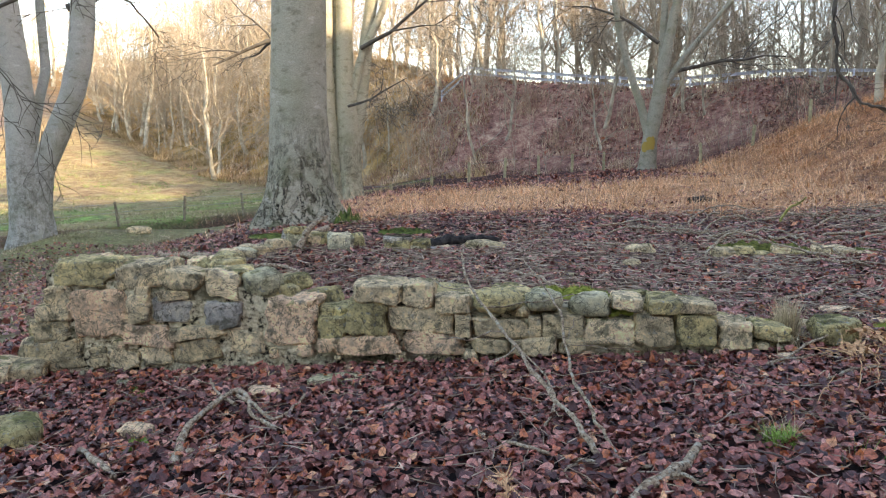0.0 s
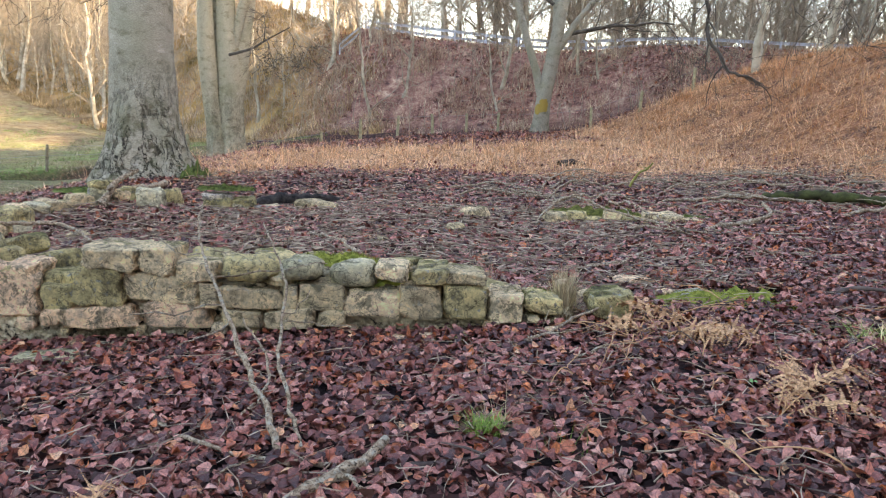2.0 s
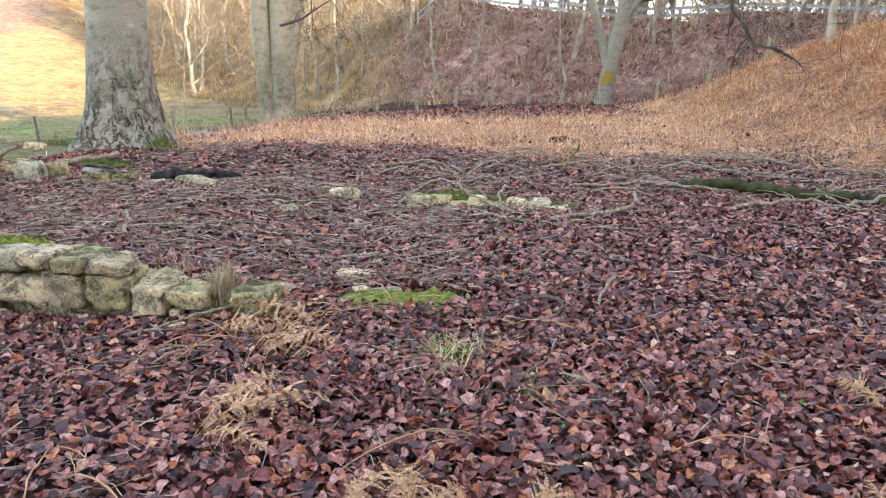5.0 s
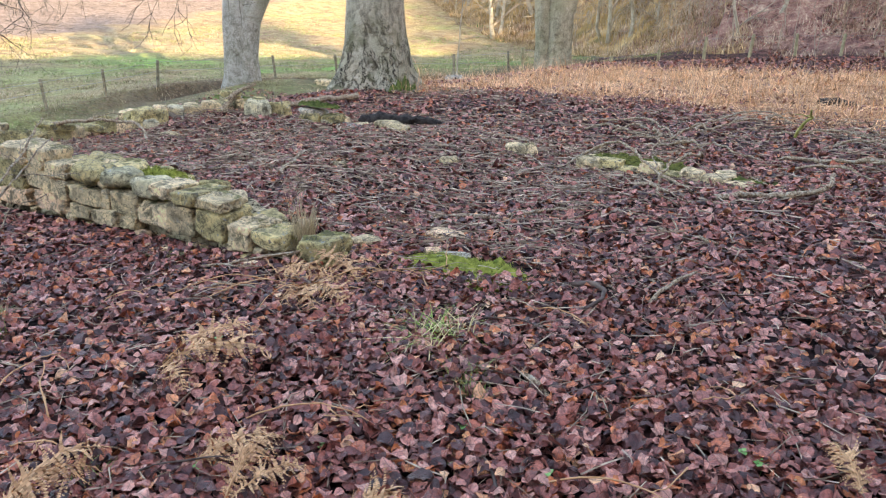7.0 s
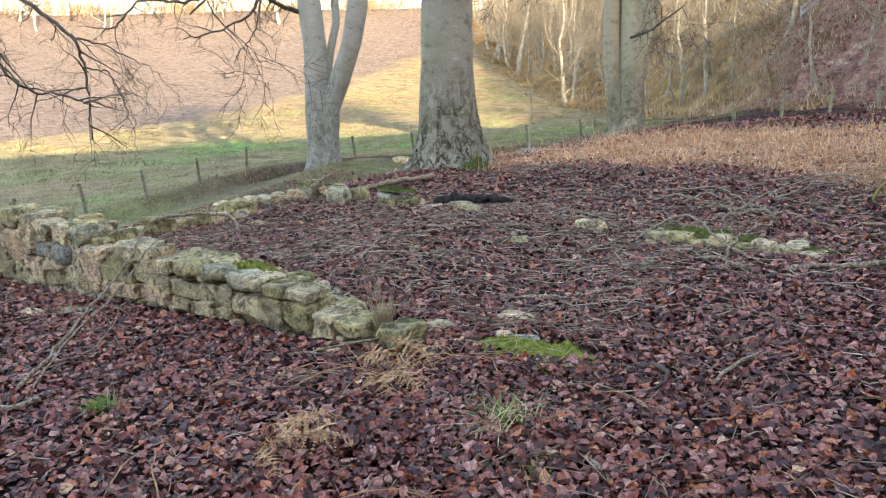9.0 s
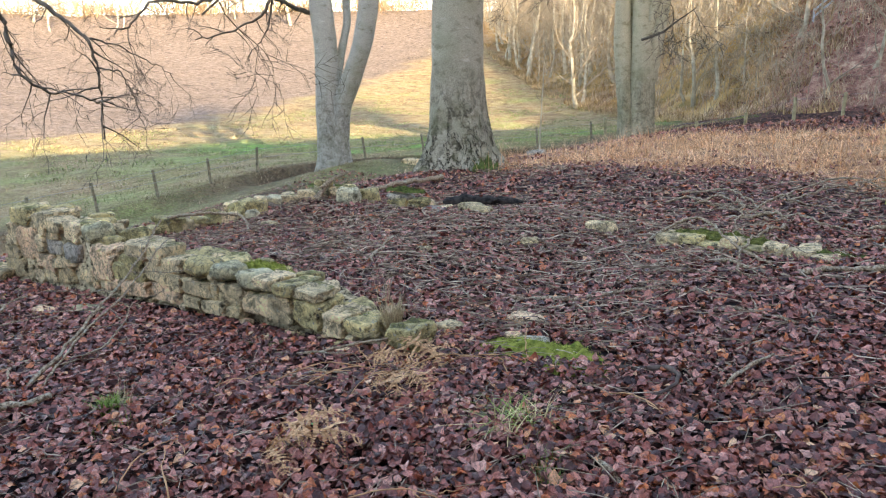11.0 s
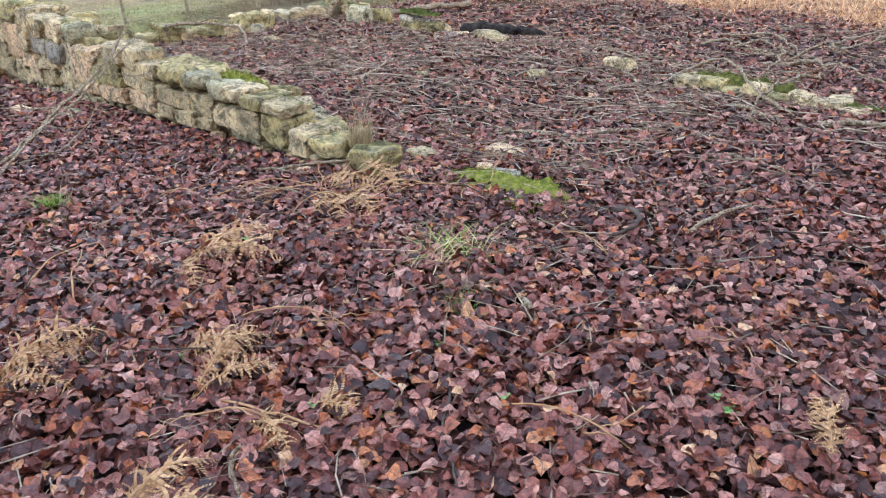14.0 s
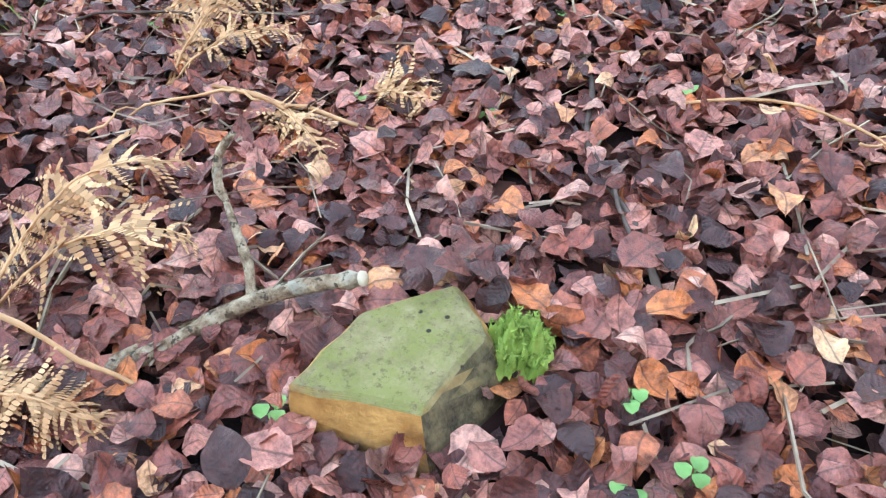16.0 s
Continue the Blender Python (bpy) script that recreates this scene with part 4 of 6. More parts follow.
build_low_wall("left_corner_footing", "low stepped stones beside the wall corner", [(-3.35, 4.75), (-2.7, 4.95)], 0.22, 15, [0, 1])


def loose_stone(x, y, w, d, h, kind, seed, label, turn=0.0, sink=0.3, square=4.5, tilt=(0, 0), z=None, name="loose_stone"):
    zz = land_at(x, y) if z is None else z
    ob = new(name, rock_mesh(w, d, h, seed, STONES[kind], square, 7, 0.09))
    ob.matrix_basis = pose(x, y, zz + h * (0.5 - sink), tilt[0], tilt[1], turn)
    return tagged(ob, label, "stone")


for row in [(-0.45, 4.72, 0.36, 0.20, 0.10, 3, 1, "flat greenish slab lying in leaves before the wall", 12), (-0.84, 4.50, 0.22, 0.14, 0.09, 2, 2, "small pinkish stone before the wall", 5),
            (-2.05, 3.75, 0.36, 0.36, 0.22, 1, 3, "dark mossy boulder half buried in leaves", 30), (-1.38, 3.87, 0.20, 0.14, 0.10, 2, 4, "orange-brown broken stone among leaves", -10),
            (-0.87, 5.60, 0.26, 0.22, 0.24, 3, 5, "pale rounded boulder behind the wall", 15), (1.62, 5.45, 0.26, 0.22, 0.18, 3, 6, "pale stone on the wall end", 20),
            (2.84, 5.66, 0.22, 0.16, 0.12, 0, 7, "flat stone among leaves past the wall end", 25), (3.27, 6.05, 0.30, 0.20, 0.09, 2, 8, "squared pale stone in leaf litter", -8),
            (2.36, 9.45, 0.36, 0.22, 0.20, 0, 9, "squared stone near the mossy footing", 4), (2.05, 8.3, 0.2, 0.16, 0.16, 0, 10, "small blocky stone in leaves", 40),
            (-1.35, 9.15, 0.32, 0.26, 0.34, 3, 11, "large pale block leaning on the back footing", 20), (-1.65, 7.9, 0.2, 0.16, 0.12, 0, 12, "small stone in leaves by the side footing", 10),
            (-2.35, 8.2, 0.24, 0.2, 0.22, 3, 13, "pale block on the side footing", 10), (0.45, 9.7, 0.5, 0.3, 0.2, 0, 14, "slanted flat stone at the end of the back footing", -12),
            (1.3, 7.4, 0.16, 0.12, 0.1, 0, 15, "small tan stone in the litter", 50), (2.25, 5.35, 0.2, 0.2, 0.12, 1, 16, "mossy stone at the wall end", 0),
            (-10.6, 22.5, 0.7, 0.5, 0.3, 0, 17, "rounded stone near the twin-stemmed beech", 0), (2.0, 5.6, 0.2, 0.14, 0.12, 0, 18, "stone fallen behind the wall end", 60),
            (-4.1, 19.8, 0.5, 0.4, 0.3, 4, 19, "dark stone by the ditch", 0), (3.55, 5.62, 0.24, 0.14, 0.08, 4, 20, "grey slate showing through moss", 20)]:
    loose_stone(*row)


g_ = np.random.default_rng(61)
for i in range(26):
    x = float(g_.uniform(-2.6, 3.4))
    w_ = float(g_.uniform(0.05, 0.14))
    loose_stone(x, float(g_.uniform(4.78, 5.0)) if x < 2.6 else float(g_.uniform(5.1, 5.7)), w_, w_ * 0.7, w_ * 0.45, int(g_.choice([0, 1, 2, 3])), 700 + i, "small rubble fragment lying at the foot of the wall", float(g_.uniform(0, 180)), 0.1, 6)


# the dressed block seen close to at the end
def build_dressed_block():
    bm = bmesh.new()
    top = [bm.verts.new(p) for p in ((-0.073, -0.147, 0.022), (0.078, -0.068, 0.026), (0.051, 0.063, 0.026), (-0.040, 0.112, 0.022), (-0.094, -0.010, 0.020))]
    rim = [bm.verts.new(p) for p in ((0.112, -0.090, -0.06), (0.088, 0.078, -0.030), (-0.035, 0.135, -0.03), (-0.110, 0.0, -0.03), (-0.078, -0.156, -0.012))]
    low = [bm.verts.new(p) for p in ((0.125, -0.092, -0.15), (0.095, 0.09, -0.15), (-0.035, 0.14, -0.15), (-0.11, 0.0, -0.15), (-0.05, -0.145, -0.15))]
    bm.faces.new(top), bm.faces.new(low[::-1])
    order = [1, 2, 3, 4, 0]
    for i in range(5):
        j = (i + 1) % 5
        bm.faces.new((top[order[i]], rim[i], rim[j], top[order[j]]))
        bm.faces.new((rim[i], low[i], low[j], rim[j]))
    bmesh.ops.recalc_face_normals(bm, faces=bm.faces[:])
    bmesh.ops.bevel(bm, geom=bm.edges[:], offset=0.006, segments=1, affect="EDGES")
    bmesh.ops.triangulate(bm, faces=bm.faces[:])
    bmesh.ops.subdivide_edges(bm, edges=bm.edges[:], cuts=3, use_grid_fill=True)
    for v in bm.verts:
        n = noise.noise(v.co * 14) * 0.010 + noise.noise(v.co * 40) * 0.004
        v.co += v.co.normalized() * n
    me = bpy.data.meshes.new("dressed_block")
    bm.to_mesh(me)
    bm.free()
    m = Mat("algae_sandstone", 0.8, 0.3)
    up_n = m.up()
    top = m.ramp(m.noise(24, 6, rough=0.7), [(0.32, (0.17, 0.14, 0.07)), (0.5, (0.30, 0.26, 0.12)), (0.68, (0.42, 0.36, 0.19))])
    top = m.mix(m.ramp(m.noise(17, 7, rough=0.75), [(0.42, 0.0), (0.56, 0.75)]), top, (0.24, 0.26, 0.07))
    top = m.mix(m.ramp(m.noise(70, 6, rough=0.8), [(0.36, 0.7), (0.46, 0.0)]), top, (0.13, 0.10, 0.05))
    top = m.mix(m.math("MULTIPLY", m.ramp(m.voronoi(48, "Distance"), [(0.12, 1.0), (0.20, 0.0)]), m.ramp(m.noise(20, 2), [(0.52, 0.0), (0.56, 1.0)])), top, (0.035, 0.03, 0.02))
    side = m.ramp(m.noise(22, 5), [(0.35, (0.46, 0.20, 0.05)), (0.65, (0.78, 0.42, 0.14))])
    side = m.mix(m.ramp(m.noise(9, 5), [(0.52, 0.0), (0.62, 0.7)]), side, (0.09, 0.065, 0.045))
    # Faces turned towards local +X take a darker brown than the orange front.
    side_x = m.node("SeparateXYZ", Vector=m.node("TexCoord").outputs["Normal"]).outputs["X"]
    dark_side = m.ramp(m.noise(30, 6, rough=0.7), [(0.36, (0.045, 0.035, 0.022)), (0.52, (0.15, 0.12, 0.065)), (0.66, (0.26, 0.20, 0.10))])
    side = m.mix(m.ramp(side_x, [(0.66, 0.0), (0.80, 1.0)]), side, dark_side)
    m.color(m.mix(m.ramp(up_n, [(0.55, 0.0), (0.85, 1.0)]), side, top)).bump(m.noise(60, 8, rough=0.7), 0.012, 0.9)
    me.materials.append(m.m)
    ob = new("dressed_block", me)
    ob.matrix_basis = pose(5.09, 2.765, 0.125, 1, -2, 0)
    return tagged(ob, "squared orange sandstone block with green algae on top, set in leaves", "stone")


build_dressed_block()


# ---- moss, grass, ferns ----
def blades(n, spread, length, width, g, lean=0.5, segs=3, at=(0, 0, 0), flat=0.0):
    """Curved tapering blades as quads."""
    a = g.uniform(0, 2 * np.pi, n)
    r = np.sqrt(g.random(n)) * spread
    bx, by = np.cos(a) * r + at[0], np.sin(a) * r + at[1]
    d = g.uniform(0, 2 * np.pi, n)
    L = length * g.uniform(0.5, 1.2, n)
    ln = lean * g.uniform(0.3, 1.4, n)
    V = []
    for k in range(segs + 1):
        s = k / segs
        out = L * ln * s ** 1.7
        up = L * s * np.sqrt(np.clip(1 - (ln * s * 0.6) ** 2, 0.05, 1)) * (1 - flat)
        w = width * (1 - s * 0.92) / 2
        for sg in (-1, 1):
            V.append(np.stack([bx + np.cos(d) * out - np.sin(d) * w * sg, by + np.sin(d) * out + np.cos(d) * w * sg, up + at[2]], -1))
    V = np.stack(V, 1)
    per = 2 * (segs + 1)
    idx = np.arange(n)[:, None] * per
    F = np.concatenate([idx + np.array([[2 * k, 2 * k + 1, 2 * k + 3, 2 * k + 2]]) for k in range(segs)])
    return V.reshape(-1, 3), F


def moss_clump(name, label, x, y, rx, ry, h, seed, mat=None, z=None, lumps=1):
    g = np.random.default_rng(seed)
    z = land_at(x, y) - 0.01 if z is None else z
    n = 22
    V, F = [], []
    for j in range(n + 1):
        for i in range(n + 1):
            u, v = 2 * i / n - 1, 2 * j / n - 1
            k = u * u + v * v + 0.35 * noise.noise(Vector((u * 2, v * 2, seed)))
            hh = max(0, 1 - k + 0.5 * noise.noise(Vector((u * 4.5, v * 4.5, seed + 8)))) ** 0.6 * h * (0.6 + 1.1 * noise.noise(Vector((u * 5, v * 5, seed + 3)))) + h * 0.12 * noise.noise(Vector((u * 16, v * 16, seed)))
            V.append((u * rx, v * ry, hh - 0.012 - 0.04 * max(0, k - 1)))
    for j in range(n):
        for i in range(n):
            a = j * (n + 1) + i
            if max(V[a][2], V[a + 1][2], V[a + n + 2][2], V[a + n + 1][2]) > -0.004:
                F.append((a, a + 1, a + n + 2, a + n + 1))
    t = thing(name, label, "moss", (x, y, z))
    part("cushion", mesh_of("cushion", V, F, mat or MOSS), t)
    P = np.array(V)
    P = P[P[:, 2] > 0.0]
    m = min(2600, int(14000 * rx * ry * 4) + 500)
    q = P[g.integers(0, len(P), m)] + np.c_[g.uniform(-1, 1, (m, 2)) * np.array([[rx, ry]]) / n * 1.2, np.zeros(m)]
    B, FF = blades(m, 0, 0.007 if rx < 0.1 else 0.018, 0.0035 if rx < 0.1 else 0.005, g, 1.0, 1)
    B = (B.reshape(m, -1, 3) + q[:, None, :]).reshape(-1, 3)
    part("fronds", mesh_of("fronds", B, FF, mat or MOSS, False), t, kind="stuff")
    return t


moss_clump("moss_patch", "bright green moss patch spread on stones among leaves", 3.82, 5.48, 0.62, 0.22, 0.08, 1)
moss_clump("moss_patch", "bright moss tongue at the end of the moss patch", 4.1, 5.25, 0.26, 0.12, 0.05, 2)
moss_clump("moss_cushion", "small green moss cushion on the squared block", 5.165, 2.872, 0.046, 0.050, 0.055, 3, z=0.118, mat=FRESH)
moss_clump("moss_cushion", "green moss cushion at the foot of the wall", -1.70, 4.55, 0.09, 0.08, 0.08, 4, mat=FRESH)
moss_clump("moss_cushion", "green moss tuft by the orange stone", -1.30, 3.72, 0.08, 0.07, 0.07, 5, mat=FRESH)
moss_clump("moss_patch", "moss bed along the squared stones", 3.75, 9.36, 0.60, 0.13, 0.10, 6, z=0.0, mat=MOSS_OLIVE)
moss_clump("moss_patch", "low moss bed trailing past the squared stones", 4.85, 9.15, 0.6, 0.10, 0.07, 7, z=-0.02, mat=MOSS_DARK)
moss_clump("moss_patch", "moss growing on the wall top", 1.55, 5.30, 0.24, 0.12, 0.06, 8, z=0.16)
moss_clump("moss_patch", "moss growing between cap stones of the wall", 1.12, 5.45, 0.30, 0.10, 0.07, 9, z=0.24)
moss_clump("moss_patch", "dull moss on the low part of the wall", -0.66, 5.30, 0.16, 0.12, 0.06, 10, z=0.13, mat=MOSS_DARK)
moss_clump("moss_patch", "moss on the stones at the wall end", 2.42, 5.3, 0.16, 0.10, 0.05, 11, z=0.06)
moss_clump("moss_patch", "dull moss on the corner slabs", -2.3, 9.7, 0.40, 0.15, 0.05, 12, z=0.12, mat=MOSS_DARK)
moss_clump("moss_patch", "moss on the back footing", -0.6, 9.5, 0.34, 0.11, 0.06, 13, z=0.20, mat=MOSS_DARK)
moss_clump("moss_patch", "dull moss at the foot of the knotted beech", -2.35, 14.4, 0.3, 0.3, 0.28, 14, mat=MOSS_DARK)
moss_clump("moss_cushion", "small moss cushion in the leaves near the block", 3.50, 4.05, 0.08, 0.06, 0.04, 15)
moss_clump("moss_patch", "moss patch in the leaves on the slope side", 7.1, 5.6, 0.35, 0.12, 0.05, 16)


def grass_tuft(label, x, y, n, spread, length, seed, mat=None, lean=0.7, width=0.006):
    g = np.random.default_rng(seed)
    t = thing("grass_tuft", label, "grass", (x, y, land_at(x, y)))
    V, F = blades(n, spread, length, width, g, lean)
    part("foliage", mesh_of("foliage", V, F, mat or GRASS, True), t, kind="stuff")
    return t


grass_tuft("green grass tuft with straw-coloured blades in the leaves", 4.10, 4.40, 90, 0.12, 0.15, 1, FRESH, 1.7, 0.010)
grass_tuft("straw-coloured blades lying over the green tuft", 4.16, 4.38, 90, 0.15, 0.17, 2, STRAW, 2.3, 0.009)
grass_tuft("green grass tuft in the leaves before the wall", 1.90, 3.52, 260, 0.06, 0.11, 3, FRESH, 0.8, 0.008)
grass_tuft("thin pale grass over the green tuft", 1.95, 3.58, 22, 0.05, 0.22, 4, DRYGRASS, 0.9, 0.004)
grass_tuft("small green grass tuft beside the stick", 4.55, 3.95, 60, 0.05, 0.12, 5)
grass_tuft("small green grass tuft by the clover", 4.45, 4.05, 34, 0.10, 0.14, 6)
grass_tuft("upright shaggy clump of bleached dead grass at the wall end", 2.58, 5.30, 420, 0.06, 0.30, 7, DRYGRASS, 0.30, 0.012)
grass_tuft("bleached blades drooping over the shaggy clump", 2.60, 5.28, 160, 0.07, 0.24, 17, DRYGRASS, 1.3, 0.010)
grass_tuft("bleached grass stalks behind the wall", 2.1, 5.75, 26, 0.10, 0.3, 8, DRYGRASS, 0.4)
grass_tuft("sparse green grass in the litter near the block", 3.62, 2.9, 18, 0.08, 0.12, 9)
grass_tuft("dry yellow grass among the twigs", 0.35, 7.2, 120, 0.30, 0.14, 10, DRYGRASS, 1.2)
grass_tuft("dry yellow grass by the back footing", -0.55, 8.4, 120, 0.30, 0.14, 11, DRYGRASS, 1.2)
grass_tuft("green blades by the fern", 2.2, 3.35, 26, 0.12, 0.12, 12)


def fern(label, x, y, turn, length, seed, up=0.25, fronds=1):
    """Dead fern fronds: a stalk with paired leaflets cut into lobes."""
    g = np.random.default_rng(seed)
    t = thing("dead_fern", label, "fern", (x, y, land_at(x, y)))
    for f in range(fronds):
        a = radians(turn) + (g.uniform(-0.7, 0.7) if f else 0)
        L = length * (1 if f == 0 else g.uniform(0.6, 1))
        n = 30
        s = np.linspace(0, 1, n)
        hgt = L * up * np.sin(s * 2.3) + 0.012
        P = np.stack([np.cos(a) * s * L, np.sin(a) * s * L, hgt], -1) + np.cumsum(g.standard_normal((n, 3)) * L * 0.006, axis=0)
        T = Tubes()
        T.add(P, 0.0035 * (1 - 0.7 * s), 5)
        part("stalk", T.mesh("stalk", FERN), t)
        V, F = [], []
        for k in range(4, n):
            along = P[k] - P[k - 1]
            along /= np.linalg.norm(along)
            side0 = np.cross(along, (0, 0, 1.0))
            side0 /= np.linalg.norm(side0) + 1e-6
            ll = L * 0.24 * math.sin(math.pi * min(1, (1.08 - s[k]))) ** 0.8 * g.uniform(0.6, 1.1)
            for sg in (-1, 1):
                dv = side0 * sg * 0.9 + along * 0.35 + np.array((0, 0, g.uniform(-0.9, 0.6))) + g.standard_normal(3) * 0.22
                dv /= np.linalg.norm(dv)
                lobes = 10
                curl = g.uniform(-1.8, 1.0)
                side_bend = np.cross(dv, (0, 0, 1.0)) * g.normal(0, 0.5)
                wr = random.Random(seed * 977 + k * 3 + sg)
                for m in range(lobes):
                    u = m / lobes
                    c = P[k] + dv * ll * u + side_bend * ll * u * u + np.array((0, 0, curl * ll * u * u * 0.5))
                    w = ll * 0.105 * (1 - u) * wr.uniform(0.7, 1.2) + 0.0012
                    tip = along * w
                    b = dv * ll / lobes * 1.05
                    i = len(V)
                    V += [c, c + b, c + b * 0.8 + tip, c + b * 0.1 + tip * 0.9, c - tip * 0.9, c + b * 0.8 - tip]
                    F += [(i, i + 1, i + 2, i + 3), (i, i + 4, i + 5, i + 1)]
        part("foliage", mesh_of("foliage", V, F, FERN, False), t, "crisp curled tan leaflets", kind="stuff")
    return t


for i, (x, y, turn, L, n, up) in enumerate([(3.15, 3.55, 20, 0.55, 3, 0.35), (4.52, 2.42, 80, 0.36, 2, 0.5), (4.12, 2.98, 95, 0.34, 2, 0.4), (5.66, 3.22, 60, 0.34, 2, 0.25), (4.30, 3.10, -20, 0.36, 1, 0.2),
                                            (3.60, 2.48, 70, 0.42, 3, 0.5), (4.42, 3.2, 10, 0.26, 1, 0.3), (3.85, 3.05, 60, 0.40, 1, 0.3), (3.0, 4.75, -30, 0.6, 2, 0.25), (3.35, 4.9, 160, 0.55, 2, 0.2),
                                            (0.62, 2.55, 90, 0.35, 2, 0.6), (2.6, 4.9, 10, 0.5, 1, 0.2), (4.62, 2.30, 30, 0.3, 1, 0.3), (5.95, 3.9, 120, 0.3, 1, 0.3)]):
    fern("dry tan bracken frond curling over the leaves", x, y, turn, L, 60 + i, up, n + 1)


def seedling(x, y, seed, r=0.013):
    g = np.random.default_rng(seed)
    t = thing("seedling", "tiny green three-leaved seedling in the litter", "plant", (x, y, land_at(x, y)), "green seedlings")
    T = Tubes()
    T.add([(0, 0, 0), (0.004, 0, 0.03), (0.0, 0.004, 0.055)], [0.0012] * 3, 5)
    part("stem", T.mesh("stem", CLOVER), t)
    a0 = g.uniform(0, 6.28)
    for k in range(3 + seed % 2):
        a = a0 + k * 2.09
        c = np.array((math.cos(a) * r, math.sin(a) * r, 0.055))
        V = [c] + [c + np.array((math.cos(q) * r * 0.85, math.sin(q) * r * 0.85, 0.004 * math.sin(2 * q))) for q in np.linspace(0, 6.28, 9)[:-1]]
        part("leaf", mesh_of("leaf", V, [(0, j + 1, (j + 1) % 8 + 1) for j in range(8)], CLOVER), t)


for i, (x, y) in enumerate([(5.0, 2.6), (5.31, 2.92), (5.42, 2.88), (5.6, 3.97), (4.5, 3.2), (4.62, 3.72), (4.2, 3.4), (4.75, 3.3), (5.62, 3.95), (5.55, 4.0), (3.9, 3.1), (5.38, 2.8), (3.2, 3.9), (4.7, 3.5), (5.0, 3.6)]):
    seedling(x, y, i, 0.013)


# ---- sticks and fallen branches ----
def stick(label, pts, r0, r1, seed, mat=None, forks=0, name="fallen_branch", sides=9, wander=0.05, cut=False):
    """A fallen branch through pts of (x, y, height above ground)."""
    g = np.random.default_rng(seed)
    x0, y0, h0 = pts[0]
    t = thing(name, label, "branch", (x0, y0, land_at(x0, y0)))
    o = np.array(t.location)
    P = [np.array((x, y, land_at(x, y) + h)) for x, y, h in pts]
    Q = [2 * P[0] - P[1]] + P + [2 * P[-1] - P[-2]]
    path = [P[0][None]]
    for a0, a, b, b1 in zip(Q[:-3], Q[1:-2], Q[2:-1], Q[3:]):
        m = max(4, int(np.linalg.norm(b - a) / 0.05))
        u = (np.arange(1, m + 1) / m)[:, None]
        curve = 0.5 * (2 * a + (b - a0) * u + (2 * a0 - 5 * a + 4 * b - b1) * u ** 2 + (3 * a - a0 - 3 * b + b1) * u ** 3)
        wave = bent((0, 0, 0), (0, 0, 0), m + 1, wander * np.linalg.norm(b - a) / m ** 0.5, g)[1:]
        path.append(curve + wave)
    path = np.concatenate(path)
    rad = np.linspace(r0, r1, len(path)) * (1 + 0.13 * g.standard_normal(len(path)))
    T = Tubes()
    T.add(path - o, rad, sides, 0.06, g)
    part("stem", T.mesh("stem", mat or STICK), t)
    if cut:
        C = Tubes()
        v = path[-1] - path[-3]
        v /= np.linalg.norm(v)
        C.add([path[-1] - o - v * 0.001, path[-1] - o + v * 0.004], [r1 * 1.02, r1 * 0.95], sides)
        part("cut_end", C.mesh("cut_end", CUT), t, "pale freshly cut end")
    for k in range(forks):
        i = int(len(path) * g.uniform(0.25, 0.9))
        a = g.uniform(0, 6.28)
        L = np.linalg.norm(path[-1] - path[0]) * g.uniform(0.2, 0.4)
        e = path[i] + np.array((math.cos(a) * L, math.sin(a) * L, g.uniform(0, 0.05)))
        q = bent(path[i], e, 7, L * 0.04, g)
        T = Tubes()
        T.add(q - o, np.linspace(rad[i] * 0.6, 0.003, 7), 5)
        part("side_twig", T.mesh("side_twig", mat or STICK), t)
    return t


stick("lichened forked branch with a pale cut end beside the block", [(4.74, 2.46, 0.03), (4.78, 2.52, 0.04), (4.81, 2.61, 0.06), (4.84, 2.685, 0.08), (4.90, 2.755, 0.10), (4.96, 2.79, 0.115)], 0.012, 0.011, 1, cut=True, wander=0.03)
stick("bare grey twig rising from the forked branch", [(4.84, 2.69, 0.08), (4.79, 2.72, 0.13), (4.70, 2.75, 0.18), (4.68, 2.77, 0.22), (4.70, 2.79, 0.26)], 0.008, 0.006, 2, wander=0.04)
stick("dark lichened stick curving beside the forked branch", [(4.72, 2.40, 0.02), (4.77, 2.54, 0.04), (4.78, 2.64, 0.04), (4.79, 2.76, 0.04)], 0.011, 0.006, 3, wander=0.04)
stick("long reddish twig arching over the leaves", [(4.62, 3.72, 0.04), (4.83, 3.53, 0.05), (4.97, 3.32, 0.05), (5.14, 3.21, 0.04), (5.27, 3.08, 0.03)], 0.007, 0.006, 4, STICK_DARK, wander=0.01)
stick("dry tan stem leaning by the fern", [(4.66, 2.38, 0.18), (4.72, 2.44, 0.14), (4.84, 2.52, 0.03)], 0.005, 0.003, 38, FERN)
stick("straight thin dead stem lying across the leaves", [(4.25, 3.02, 0.06), (4.55, 3.12, 0.05), (4.75, 3.2, 0.03), (5.0, 3.25, 0.02)], 0.005, 0.003, 5, FERN)
stick("short barkless stick with pinkish bark", [(4.66, 4.2, 0.05), (4.97, 3.94, 0.03)], 0.012, 0.011, 6)
stick("curved grey stick in the litter", [(4.84, 4.55, 0.04), (4.98, 4.40, 0.04), (5.25, 4.22, 0.02), (5.4, 4.2, 0.01)], 0.011, 0.007, 7)
stick("thick lichened cut branch in the leaves", [(1.08, 2.80, 0.02), (1.15, 3.0, 0.04), (1.35, 3.2, 0.06), (1.49, 3.38, 0.10)], 0.026, 0.020, 8, forks=1)
